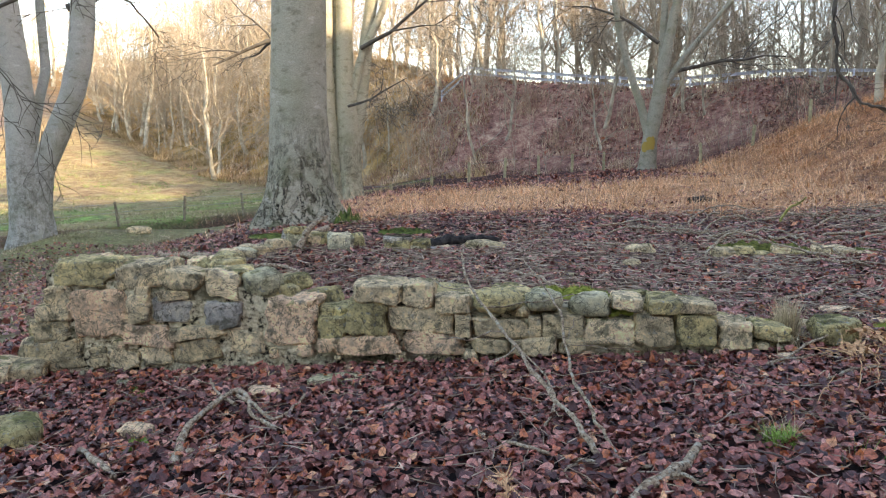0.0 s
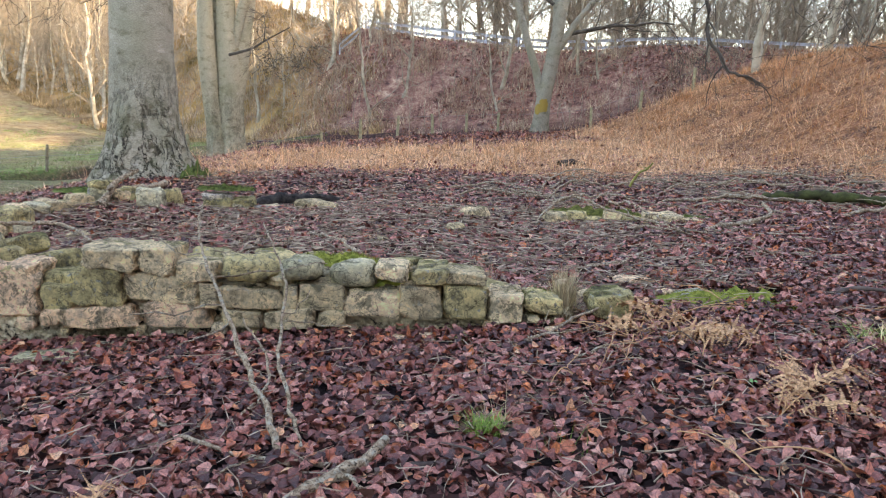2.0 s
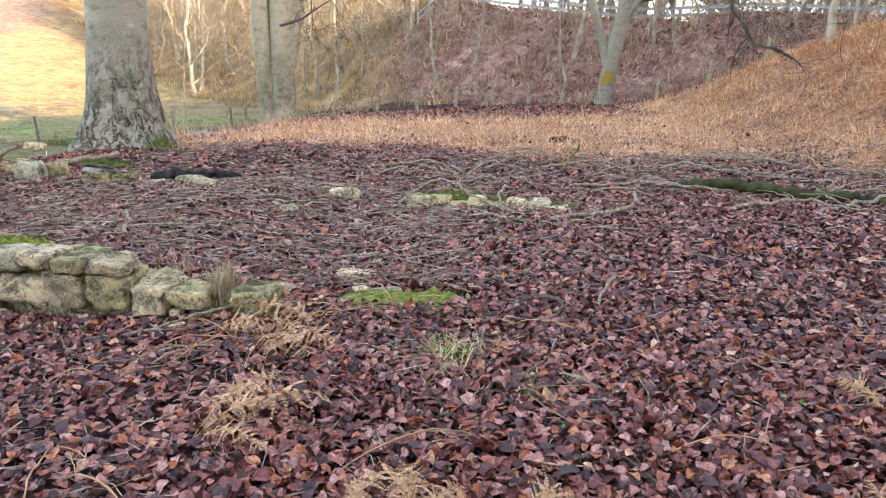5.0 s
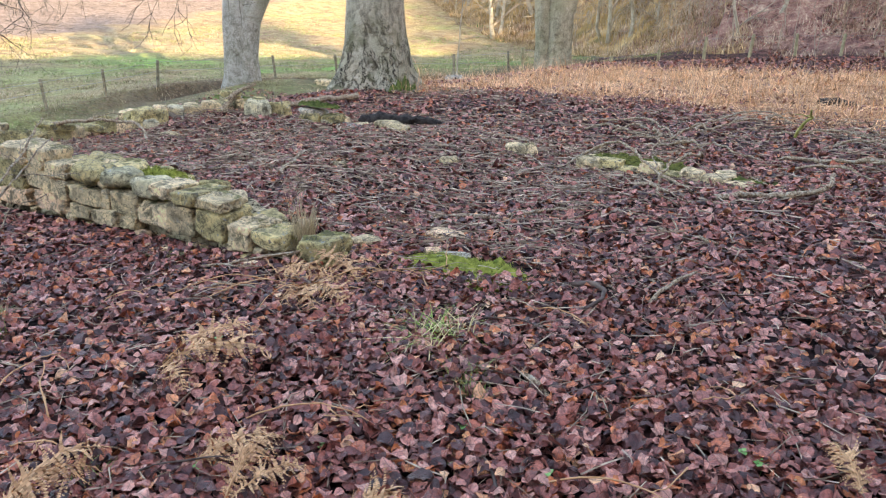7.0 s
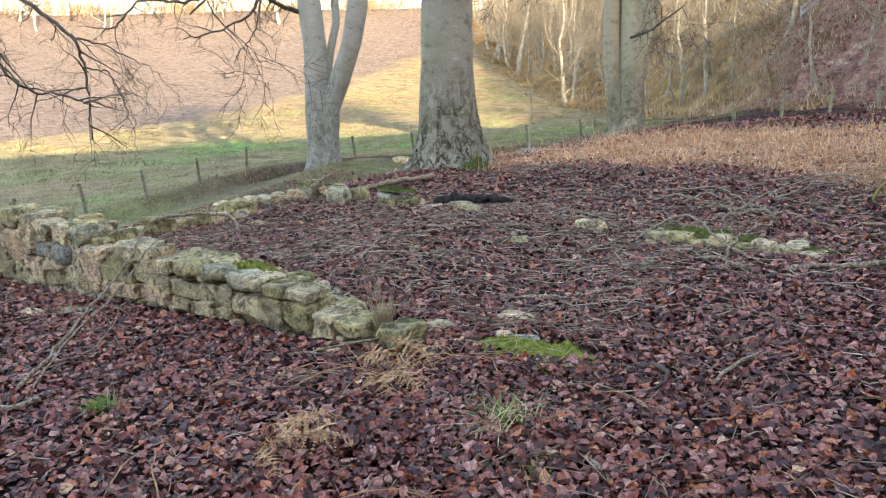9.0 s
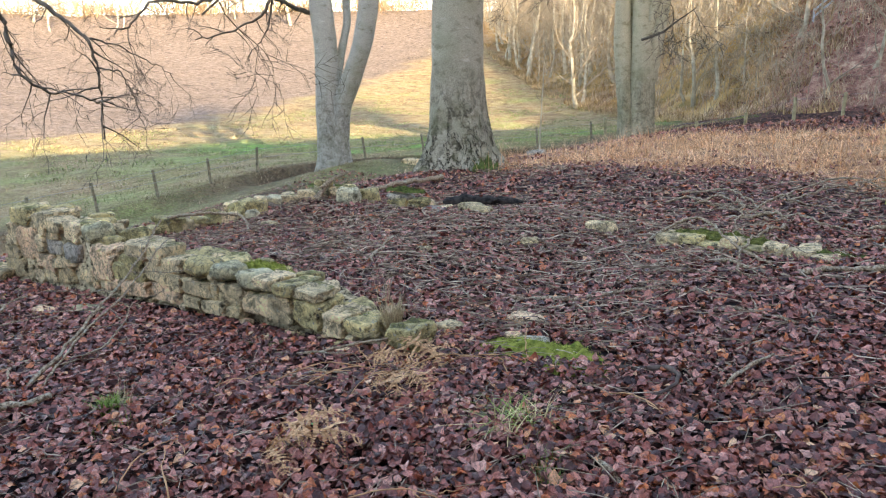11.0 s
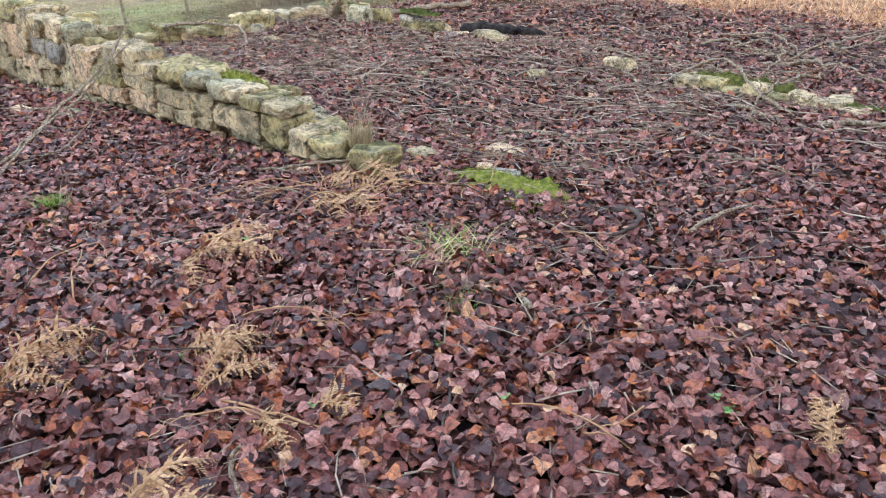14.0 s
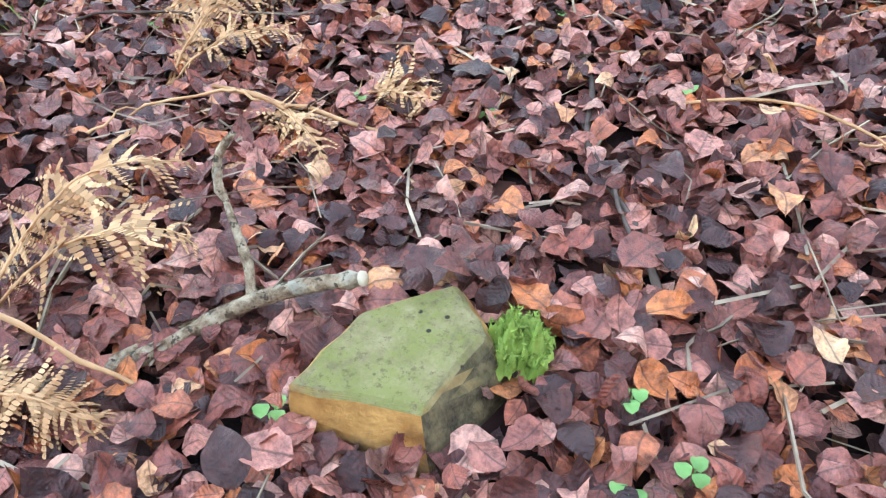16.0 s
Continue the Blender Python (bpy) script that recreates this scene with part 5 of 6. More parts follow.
stick("pale branch joining the cut branch", [(1.40, 3.28, 0.05), (1.2, 3.32, 0.03), (1.1, 3.34, 0.03)], 0.014, 0.010, 9)
stick("long thin pale stick before the wall", [(0.32, 3.98, 0.03), (0.56, 3.62, 0.04), (0.85, 3.42, 0.04), (1.12, 3.32, 0.03)], 0.008, 0.010, 10, forks=2)
stick("slender bare sapling stem leaning over the wall", [(1.06, 3.42, 0.03), (0.85, 3.9, 0.20), (0.60, 4.4, 0.42), (0.42, 4.75, 0.60), (0.36, 5.0, 0.85)], 0.015, 0.006, 11, forks=4)
stick("second bare sapling stem leaning over the wall", [(1.14, 3.46, 0.03), (0.98, 3.9, 0.25), (0.92, 4.4, 0.55), (0.75, 4.8, 0.75)], 0.010, 0.004, 12, forks=3)
stick("forked grey branch rising from the leaves and bending over", [(-0.96, 3.40, 0.03), (-1.04, 3.71, 0.06), (-1.06, 3.88, 0.08), (-0.95, 4.19, 0.14), (-0.84, 4.14, 0.12), (-0.75, 3.95, 0.08), (-0.52, 3.78, 0.04)], 0.022, 0.009, 13, wander=0.03)
stick("side arm of the forked grey branch", [(-0.91, 4.16, 0.13), (-0.78, 4.08, 0.10), (-0.61, 3.90, 0.07), (-0.57, 4.37, 0.06)], 0.012, 0.008, 14, forks=1)
stick("thin arm standing up from the forked branch", [(-0.90, 4.09, 0.10), (-1.07, 4.27, 0.12), (-1.22, 4.55, 0.12)], 0.010, 0.006, 15, forks=1)
stick("pale crooked stick under the forked branch", [(-1.02, 3.52, 0.03), (-0.88, 3.61, 0.04), (-0.69, 3.63, 0.02)], 0.016, 0.010, 39)
stick("pale barkless stick end in the leaves", [(-1.53, 3.59, 0.04), (-1.33, 3.41, 0.05), (-1.20, 3.30, 0.03)], 0.018, 0.016, 16)
for i, pts in enumerate([[(3.15, 12.45, 0.05), (3.42, 11.63, 0.12), (3.7, 10.12, 0.05)], [(3.55, 11.29, 0.05), (3.89, 11.43, 0.25), (4.13, 10.94, 0.3), (4.54, 11.28, 0.15)],
                         [(4.21, 10.43, 0.05), (4.21, 9.34, 0.2), (4.27, 8.0, 0.1), (4.48, 8.04, 0.03)], [(5.06, 9.99, 0.05), (5.6, 9.97, 0.12), (5.93, 9.57, 0.1)],
                         [(8.75, 12.28, 0.05), (7.8, 9.75, 0.1), (8.0, 8.81, 0.05)], [(7.85, 9.74, 0.1), (8.46, 10.07, 0.2), (8.83, 10.03, 0.15)],
                         [(2.17, 12.68, 0.05), (3.12, 12.49, 0.12), (4.0, 11.02, 0.04)], [(2.74, 11.77, 0.05), (2.94, 12.39, 0.1), (3.47, 11.94, 0.05)],
                         [(3.71, 12.53, 0.05), (4.02, 13.08, 0.2), (4.59, 13.17, 0.3), (5.0, 12.74, 0.2)], [(3.82, 12.37, 0.05), (4.25, 13.27, 0.15), (4.84, 14.85, 0.1)],
                         [(1.61, 10.23, 0.04), (2.03, 10.14, 0.06), (2.46, 9.97, 0.03)]]):
    stick("pale crooked fallen branch with thin side twigs in the litter", pts, 0.017, 0.008, 600 + i, STICK, 2, wander=0.05)
stick("yellow-green lichened branch standing out of the litter", [(5.03, 12.17, 0.1), (5.16, 12.03, 0.35), (5.19, 11.63, 0.5)], 0.022, 0.012, 620, plain("yellow_lichen_bark", (0.26, 0.26, 0.06), (0.50, 0.50, 0.18), 12, 0.85, 0.006), 2)
stick("crooked branch lying before the mossy stones", [(3.9, 8.6, 0.05), (4.3, 8.3, 0.05), (4.9, 8.0, 0.03)], 0.02, 0.01, 17, forks=2)
stick("arching lichened branch over the squared stones", [(3.05, 9.1, 0.05), (3.5, 9.4, 0.30), (4.1, 8.8, 0.12), (4.6, 8.35, 0.02)], 0.016, 0.012, 18, forks=2)
stick("branch with an upturned end in the litter", [(4.7, 8.3, 0.02), (5.2, 8.5, 0.06), (5.55, 8.6, 0.14), (5.6, 8.9, 0.22)], 0.03, 0.02, 19, forks=1)
stick("long grey stick in the leaves", [(2.9, 6.5, 0.03), (3.36, 6.67, 0.04), (3.8, 7.15, 0.05), (4.2, 7.4, 0.02)], 0.018, 0.012, 20)
stick("knobbly stick lying in the leaves", [(4.3, 6.9, 0.02), (4.75, 6.8, 0.05), (5.3, 6.5, 0.02)], 0.018, 0.009, 21, forks=3)
stick("upright forked stick among the twigs", [(1.45, 6.4, 0.01), (1.1, 6.8, 0.06), (0.85, 7.3, 0.08), (0.62, 7.7, 0.06)], 0.018, 0.012, 22)
stick("long pale stick over the twig litter", [(-0.45, 6.7, 0.03), (0.3, 6.55, 0.05), (0.9, 6.65, 0.03)], 0.014, 0.010, 23)
stick("dark mossy rotten log in the litter", [(6.4, 10.6, 0.05), (7.1, 10.0, 0.12), (7.9, 9.5, 0.08), (8.8, 9.0, 0.05)], 0.07, 0.05, 24, plain("mossy_rotten_wood", (0.025, 0.02, 0.012), (0.085, 0.10, 0.028), 6, 0.9, 0.02), 1)
stick("pale forked branch beyond the log", [(5.0, 10.6, 0.05), (5.8, 10.5, 0.10), (6.8, 10.2, 0.05), (7.5, 9.8, 0.1)], 0.02, 0.03, 25, forks=3)
stick("bare branch lying on the slope", [(7.4, 8.8, 0.04), (8.2, 9.3, 0.10), (9.4, 9.5, 0.10), (10.8, 9.4, 0.1)], 0.025, 0.02, 26, forks=3)
stick("long root-like branch along the slabs", [(-5.6, 13.2, 0.05), (-4.3, 11.9, 0.07), (-3.4, 11.5, 0.08), (-2.7, 12.1, 0.14), (-2.4, 12.9, 0.12)], 0.04, 0.05, 27)
stick("dark branch on top of the side footing", [(-2.55, 6.9, 0.22), (-2.0, 7.3, 0.26), (-1.6, 7.4, 0.24), (-1.2, 7.2, 0.1)], 0.025, 0.012, 28, STICK, 2)
stick("gnarled grey root by the back footing", [(-1.85, 9.0, 0.05), (-1.7, 9.2, 0.3), (-1.55, 9.35, 0.42)], 0.05, 0.02, 29, forks=3)
stick("charred black log behind the back footing", [(-0.35, 10.1, 0.06), (0.1, 10.3, 0.10), (0.6, 10.7, 0.06)], 0.09, 0.06, 30, CHAR, 2)
stick("small dark stump in the leaves on the slope", [(5.0, 17.6, 0.03), (5.3, 17.7, 0.06), (5.6, 17.6, 0.02)], 0.10, 0.07, 31, CHAR, 2)
stick("curved bark-stripped root rising from the leaves", [(4.25, 5.35, 0.03), (4.55, 5.38, 0.07), (4.68, 5.2, 0.08), (4.63, 4.95, 0.03)], 0.018, 0.010, 32, STICK_DARK)
stick("bleached broken stump standing at the wall end", [(2.58, 5.30, -0.05), (2.59, 5.30, 0.10), (2.57, 5.31, 0.26)], 0.062, 0.040, 40, plain("bleached_rotten_wood", (0.36, 0.25, 0.15), (0.66, 0.52, 0.34), 30, 0.85, 0.01), wander=0.02)
stem_rng = np.random.default_rng(515)
for i in range(46):
    if i < 18:
        x, y = stem_rng.uniform(2.7, 3.9), stem_rng.uniform(4.6, 5.3)
    else:
        x, y = stem_rng.uniform(2.2, 6.6), stem_rng.uniform(2.9, 5.6)
    if y > 4.9 and x < 2.8 or (abs(x - 5.08) < 0.45 and abs(y - 2.8) < 0.45):
        continue
    a, L, h = stem_rng.uniform(0, 6.28), stem_rng.uniform(0.3, 0.75), stem_rng.uniform(0.03, 0.14)
    c, d = math.cos(a) * L, math.sin(a) * L
    stick("thin tan dead bracken stem arching over the leaves", [(x, y, 0.02), (x + c * 0.4, y + d * 0.35, h), (x + c * 0.75, y + d * 0.8, h * 0.8), (x + c, y + d, 0.03)],
          0.0042, 0.002, 700 + i, FERN if i % 3 else STICK_DARK, i % 3, "bracken_stem", 5, 0.05)
stick("thin stick slanting out of the litter", [(4.9, 5.3, 0.02), (5.05, 5.75, 0.10)], 0.012, 0.008, 33)
stick("fallen stem over the leaves before the wall end", [(1.9, 4.65, 0.03), (2.35, 4.75, 0.06), (2.75, 5.05, 0.14)], 0.012, 0.009, 34, forks=2)
stick("straight stick before the wall end", [(2.0, 4.35, 0.02), (2.9, 4.55, 0.04)], 0.010, 0.007, 35, forks=1)
stick("bare branched seedling stem before the wall", [(0.82, 3.75, 0.02), (0.9, 4.1, 0.1), (0.7, 4.45, 0.3)], 0.009, 0.004, 36, forks=4)
stick("dark crooked stick on the leaves", [(1.45, 3.22, 0.03), (1.75, 3.28, 0.04), (1.9, 3.3, 0.05)], 0.016, 0.010, 37, STICK_DARK, 1)
for i in range(70):
    x, y = rng.uniform(-2.0, 10), rng.uniform(2.6, 12)
    if 4.9 < y < 5.7 and x < 2.7 or (abs(x - 5.07) < 0.3 and abs(y - 2.78) < 0.3) or (x > 4.9 and y < 3.0):
        continue
    a, L = rng.uniform(0, 6.28), rng.uniform(0.25, 0.8)
    stick("thin bare twig lying on the leaf litter", [(x, y, 0.03), (x + math.cos(a) * L * 0.5, y + math.sin(a) * L * 0.5, 0.05), (x + math.cos(a) * L, y + math.sin(a) * L, 0.03)],
          rng.uniform(0.004, 0.008), 0.003, 100 + i, STICK if i % 3 else STICK_DARK, i % 2, "fallen_twig", 5, 0.04)


for i, (x, y, a, L) in enumerate([(5.2, 11.6, 20, 2.4), (6.2, 12.4, -35, 2.6), (7.6, 11.4, 10, 2.2), (4.6, 12.6, -10, 1.8), (8.6, 12.8, 150, 2.4), (3.4, 11.0, -25, 1.8), (9.6, 10.8, 30, 2.0), (6.6, 9.0, -20, 1.6), (8.2, 7.4, 15, 1.5), (2.2, 11.8, -12, 1.3)]):
    c, d = math.cos(radians(a)), math.sin(radians(a))
    stick("pale fallen branch with spreading forks in the leaf litter", [(x, y, 0.03), (x + c * L * 0.35 - d * 0.15, y + d * L * 0.35 + c * 0.15, 0.14), (x + c * L * 0.7, y + d * L * 0.7, 0.12), (x + c * L, y + d * L, 0.03)],
          0.02, 0.008, 500 + i, STICK, 4, wander=0.07)


# ---- fences, rail ----
def post_line(name, label, pts, h, r, seed, wires=2, lean=3, mat=None):
    g = np.random.default_rng(seed)
    f = thing(name, label, "fence", (*pts[0], land_at(*pts[0])))
    o = np.array(f.location)
    T0 = Tubes()
    T0.add([(0, 0, -0.25), (0, 0, h * 0.5), (0, 0, h - 0.03), (0, 0, h)], [r, r, r * 0.97, r * 0.7], 8)
    me = T0.mesh("post", mat or POST)
    tops = []
    for x, y in pts:
        z = land_at(x, y)
        ob = new("post", me)
        ob.parent = f
        ob.matrix_basis = Matrix.Translation(-Vector(o)) @ pose(x, y, z, g.uniform(-lean, lean), g.uniform(-lean, lean), g.uniform(0, 90))
        tops.append(np.array((x, y, z)))
    for w in range(wires):
        hh = h * (0.9 - 0.35 * w)
        T = Tubes()
        T.add([p - o + np.array((0, 0, hh)) for p in tops], [0.006] * len(tops), 4, cap=False)
        part("wire", T.mesh("wire", WIRE), f)


def along(a, b, n):
    return [(a[0] + (b[0] - a[0]) * i / (n - 1), a[1] + (b[1] - a[1]) * i / (n - 1)) for i in range(n)]


post_line("burn_fence", "leaning wire fence of weathered round posts along the ditch", along((-17.2, 3.0), (-17.2, 21.0), 9) + along((-15.9, 26.0), (-8.5, 33.2), 5), 0.95, 0.055, 1, 2, 8)
post_line("bank_foot_fence", "low fence of greenish stakes along the foot of the bank", along((-8.0, 33.6), (6.3, 41.2), 9) + along((8.6, 39.4), (14.5, 35.0), 4), 1.05, 0.075, 2, 1, 4, plain("greenish_stake", (0.26, 0.23, 0.13), (0.42, 0.38, 0.22), 6, 0.85, 0))


def guard_rail():
    xs = np.linspace(-3.5, 44, 25)
    f = thing("road_guard_rail", "pale galvanised guard rail along the top of the bank", "guard rail", (float(xs[0]), 55, 5))
    o = np.array(f.location)
    P = []
    for x in xs:
        y = 44.5 - 0.28 * (x + 2) + max(1.6, 6.35 - 0.14 * x) * 1.45 + 0.5
        P.append(np.array((x, y, float(land(x, y)) - 0.05)))
    for hh in (0.75, 0.35):
        V, F = [], []
        prof = [(-0.03, -0.09), (0.03, -0.05), (-0.03, 0.0), (0.03, 0.05), (-0.03, 0.09)]
        for p in P:
            V += [p - o + np.array((0, dy, hh + dz)) for dy, dz in prof]
        for i in range(len(P) - 1):
            F += [(i * 5 + j, i * 5 + j + 1, i * 5 + j + 6, i * 5 + j + 5) for j in range(4)]
        part("rail_beam", mesh_of("rail_beam", V, F, RAIL), f)
    T = Tubes()
    T.add([(0, 0, -0.8), (0, 0, 0.85)], [0.06, 0.06], 6)
    me = T.mesh("rail_post", RAIL)
    for p in P:
        part("rail_post", me, f, "", tuple(p - o))


guard_rail()


# ---- bracken, rough grass, brush (uncountable) ----
def stuff(name, label, category, me):
    return tagged(new(name, me), label, category, kind="stuff")


def scatter_blades(name, label, category, n, area, keep, length, width, mat, seed, lean=1.0, segs=3, flat=0.0):
    g = np.random.default_rng(seed)
    x0, x1, y0, y1 = area
    x, y = g.uniform(x0, x1, n * 3), g.uniform(y0, y1, n * 3)
    k = keep(x, y, g)
    x, y = x[k][:n], y[k][:n]
    m = len(x)
    V, F = blades(m, 0, 1.0, 1.0, g, lean, segs, flat=flat)
    V = V.reshape(m, -1, 3)
    d = np.hypot(x - 3, y - 2)
    L = length * g.uniform(0.5, 1.2, m) * (0.75 + 0.45 * np.sin(x * 2.1 + 1.7 * np.sin(y * 1.3)) * np.sin(y * 1.9 + x * 0.6))
    mid = (V[:, 0::2] + V[:, 1::2]) / 2
    half = (V[:, 1::2] - V[:, 0::2]) / 2
    wd = width * (0.6 + d / 30)
    a = mid * L[:, None, None] + half * wd[:, None, None]
    b = mid * L[:, None, None] - half * wd[:, None, None]
    out = np.empty_like(V)
    out[:, 0::2], out[:, 1::2] = b, a
    z = land(x, y) - 0.02
    out += np.stack([x, y, z], -1)[:, None, :]
    return stuff(name, label, category, mesh_of(name, out.reshape(-1, 3), F, mat, False))


def bracken_keep(x, y, g):
    return g.random(len(x)) < bracken_share(x, y)


scatter_blades("bracken_bed", "collapsed orange-brown dead bracken across the slope", "bracken", 74000, (-7, 30, 10, 40), bracken_keep, 0.56, 0.018, BRACKEN, 5, 2.2, 2, 0.5)
scatter_blades("bracken_stalks", "paler bracken stalks standing over the bed", "bracken", 24000, (-6, 30, 11, 40), bracken_keep, 0.72, 0.010, BRACKEN, 6, 1.2, 2)
scatter_blades("rough_bank_grass", "tussocky brown grass along the ditch and fence", "grass", 26000, (-34, -3, 9, 46),
               lambda x, y, g: (g.random(len(x)) < np.exp(-((fence_distance(x, y) - 0.4) / 1.6) ** 2)), 0.34, 0.010, plain("rough_grass_blades", (0.13, 0.09, 0.05), (0.45, 0.34, 0.20), 1.4, 0.85, 0, True), 7, 1.8, flat=0.25)
scatter_blades("field_grass", "pale rough grass over the field edge", "grass", 42000, (-46, -3, 14, 75),
               lambda x, y, g: (fence_distance(x, y) < 0) & (beyond_foot(x, y) < 0) & (g.random(len(x)) < 0.6), 0.16, 0.02, plain("field_grass_blades", (0.13, 0.24, 0.055), (0.42, 0.36, 0.20), 0.25, 0.8, 0, True), 8, 1.0, 2)
scatter_blades("bank_brush", "dead stalks and pale grass clumps on the bank", "undergrowth", 60000, (-26, 32, 34, 75),
               lambda x, y, g: (beyond_foot(x, y) > -1) & (beyond_foot(x, y) < 12) & (np.sin(x * 1.3 + 2 * np.sin(y)) + np.sin(y * 1.7) + g.uniform(-1, 1, len(x)) > 0.0), 0.6, 0.022,
               plain("bank_stalks", (0.34, 0.19, 0.13), (0.76, 0.62, 0.44), 0.7, 0.85, 0, True), 9, 0.9)
scatter_blades("slope_undergrowth", "ochre dead bracken and bramble on the sunlit slope", "undergrowth", 44000, (-60, 0, 40, 100),
               lambda x, y, g: (beyond_foot(x, y) > -2) & (beyond_foot(x, y) < 16) & (np.sin(x * 0.9 + 2 * np.sin(y * 0.6)) + np.sin(y * 0.8 + x * 0.3) + g.uniform(-1, 1, len(x)) > -0.3), 0.9, 0.022,
               plain("ochre_undergrowth", (0.24, 0.17, 0.075), (0.66, 0.48, 0.26), 0.5, 0.85, 0, True), 19, 1.2, 2)
scatter_blades("field_tussocks", "straw-coloured tussocks over the rough field edge", "grass", 30000, (-46, -8, 12, 50),
               lambda x, y, g: (fence_distance(x, y) < 1.0) & (beyond_foot(x, y) < 0) & (np.sin(x * 1.7 + 2 * np.sin(y * 1.1)) + np.sin(y * 2.3 + x) + g.uniform(-1, 1, len(x)) > 0.3), 0.26, 0.012,
               plain("tussock_blades", (0.20, 0.16, 0.09), (0.58, 0.50, 0.32), 0.8, 0.85, 0, True), 20, 1.6, 2)
scatter_blades("left_verge_grass", "short mossy grass left of the ruin", "grass", 36000, (-13, -2.7, 3, 22),
               lambda x, y, g: (fence_distance(x, y) > 3.0) & (g.random(len(x)) < sst(-x, 2.6, 4.5)), 0.14, 0.012, plain("verge_grass", (0.17, 0.15, 0.06), (0.56, 0.46, 0.30), 2.5, 0.8, 0, True), 10, 1.2, 2)


def branch_haze():
    """The finest branch tips in the woods beyond the bank and round the field."""
    g = np.random.default_rng(83)
    n = 95000
    x = g.uniform(-62, 40, n)
    foot = np.where(x > -2, 44.5 - 0.28 * (x + 2), 44.5 - 1.05 * (x + 2))
    y = foot + np.where(x > -2, g.uniform(9, 26, n), g.uniform(0, 30, n))
    z = land(x, y) + 1.0 + 11.5 * g.random(n)
    ok = np.sin(x * 0.9 + 1.3 * np.sin(z * 0.7)) + np.sin(z * 1.1 + x * 0.35) + g.uniform(-1, 1, n) > -0.5
    x, y, z = x[ok], y[ok], z[ok]
    n = len(x)
    d = g.standard_normal((n, 3)) * np.array((0.8, 0.8, 0.5)) + np.array((0, 0, 0.75))
    d /= np.linalg.norm(d, axis=1)[:, None]
    side = np.cross(d, g.standard_normal((n, 3)))
    side /= np.linalg.norm(side, axis=1)[:, None]
    L = g.uniform(0.5, 1.7, n)[:, None]
    bow = np.cross(d, side) * L * g.uniform(-0.15, 0.15, (n, 1))
    w = side * g.uniform(0.014, 0.030, (n, 1))
    p = np.stack([x, y, z], -1)
    V = np.stack([p - w, p + w, p + d * L * 0.5 + bow + w * 0.7, p + d * L * 0.5 + bow - w * 0.7, p + d * L], 1)
    i = np.arange(n)[:, None] * 5
    F = np.concatenate([i + np.array([[0, 1, 2, 3]]), i + np.array([[3, 2, 4, 4]])])
    tri = [tuple(f[:3]) if f[2] == f[3] else tuple(f) for f in F.tolist()]
    return stuff("branch_tips", "fine bare grey-brown branch tips of the woods", "twigs", mesh_of("branch_tips", V.reshape(-1, 3), tri, TWIG_FAR, False))


branch_haze()


def ridge_thicket():
    """The hedge and scrub along the crest of the ploughed field."""
    g = np.random.default_rng(84)
    x, y = g.uniform(-150, -20, 260000), g.uniform(-20, 150, 260000)
    q = -fence_distance(x, y) - 15
    ok = (q > 86) & (q < 102) & (beyond_foot(x, y) < 4)
    x, y = x[ok][:26000], y[ok][:26000]
    n = len(x)
    z = land(x, y) + 6.5 * g.random(n) ** 1.4 * (0.6 + 0.4 * np.sin(x * 0.35 + y * 0.2))
    d = g.standard_normal((n, 3)) * 0.5 + np.array((0, 0, 0.8))
    d /= np.linalg.norm(d, axis=1)[:, None]
    side = np.cross(d, g.standard_normal((n, 3)))
    side /= np.linalg.norm(side, axis=1)[:, None]
    L = g.uniform(0.8, 2.4, n)[:, None]
    w = side * g.uniform(0.02, 0.06, (n, 1))
    p = np.stack([x, y, z], -1)
    V = np.stack([p - w, p + w, p + d * L + w * 0.3, p + d * L - w * 0.3], 1)
    i = np.arange(n)[:, None] * 4
    mat = plain("thicket_twigs", (0.20, 0.13, 0.075), (0.50, 0.36, 0.21), 0.25, 0.85, 0, True)
    return stuff("ridge_thicket", "brown bare hedge and scrub along the crest of the field", "undergrowth", mesh_of("ridge_thicket", V.reshape(-1, 3), i + np.array([[0, 1, 2, 3]]), mat, False))


ridge_thicket()


def brush_poles():
    """Thin saplings on the bank face."""
    g = np.random.default_rng(77)
    T = Tubes()
    for _ in range(520):
        x = g.uniform(-34, 24)
        foot = 44.5 - 0.28 * (x + 2) if x > -2 else 44.5 - 1.05 * (x + 2)
        y = foot + g.uniform(-1.5, 13)
        z = land_at(x, y) - 0.1
        h = g.uniform(1.2, 4.2)
        p = bent((x, y, z), (x + g.normal() * 0.4, y + g.normal() * 0.4, z + h), 6, 0.06, g)
        T.add(p, np.linspace(0.022, 0.006, 6), 3, cap=False)
        for k in range(3):
            i = g.integers(2, 5)
            T.add(bent(p[i], p[i] + g.standard_normal(3) * np.array((0.5, 0.5, 0.3)) + np.array((0, 0, 0.4)), 4, 0.04, g), [0.012, 0.01, 0.008, 0.005], 3, cap=False)
    return stuff("bank_saplings", "thin bare saplings over the bank face", "undergrowth", T.mesh("bank_saplings", TWIG_FAR))


brush_poles()


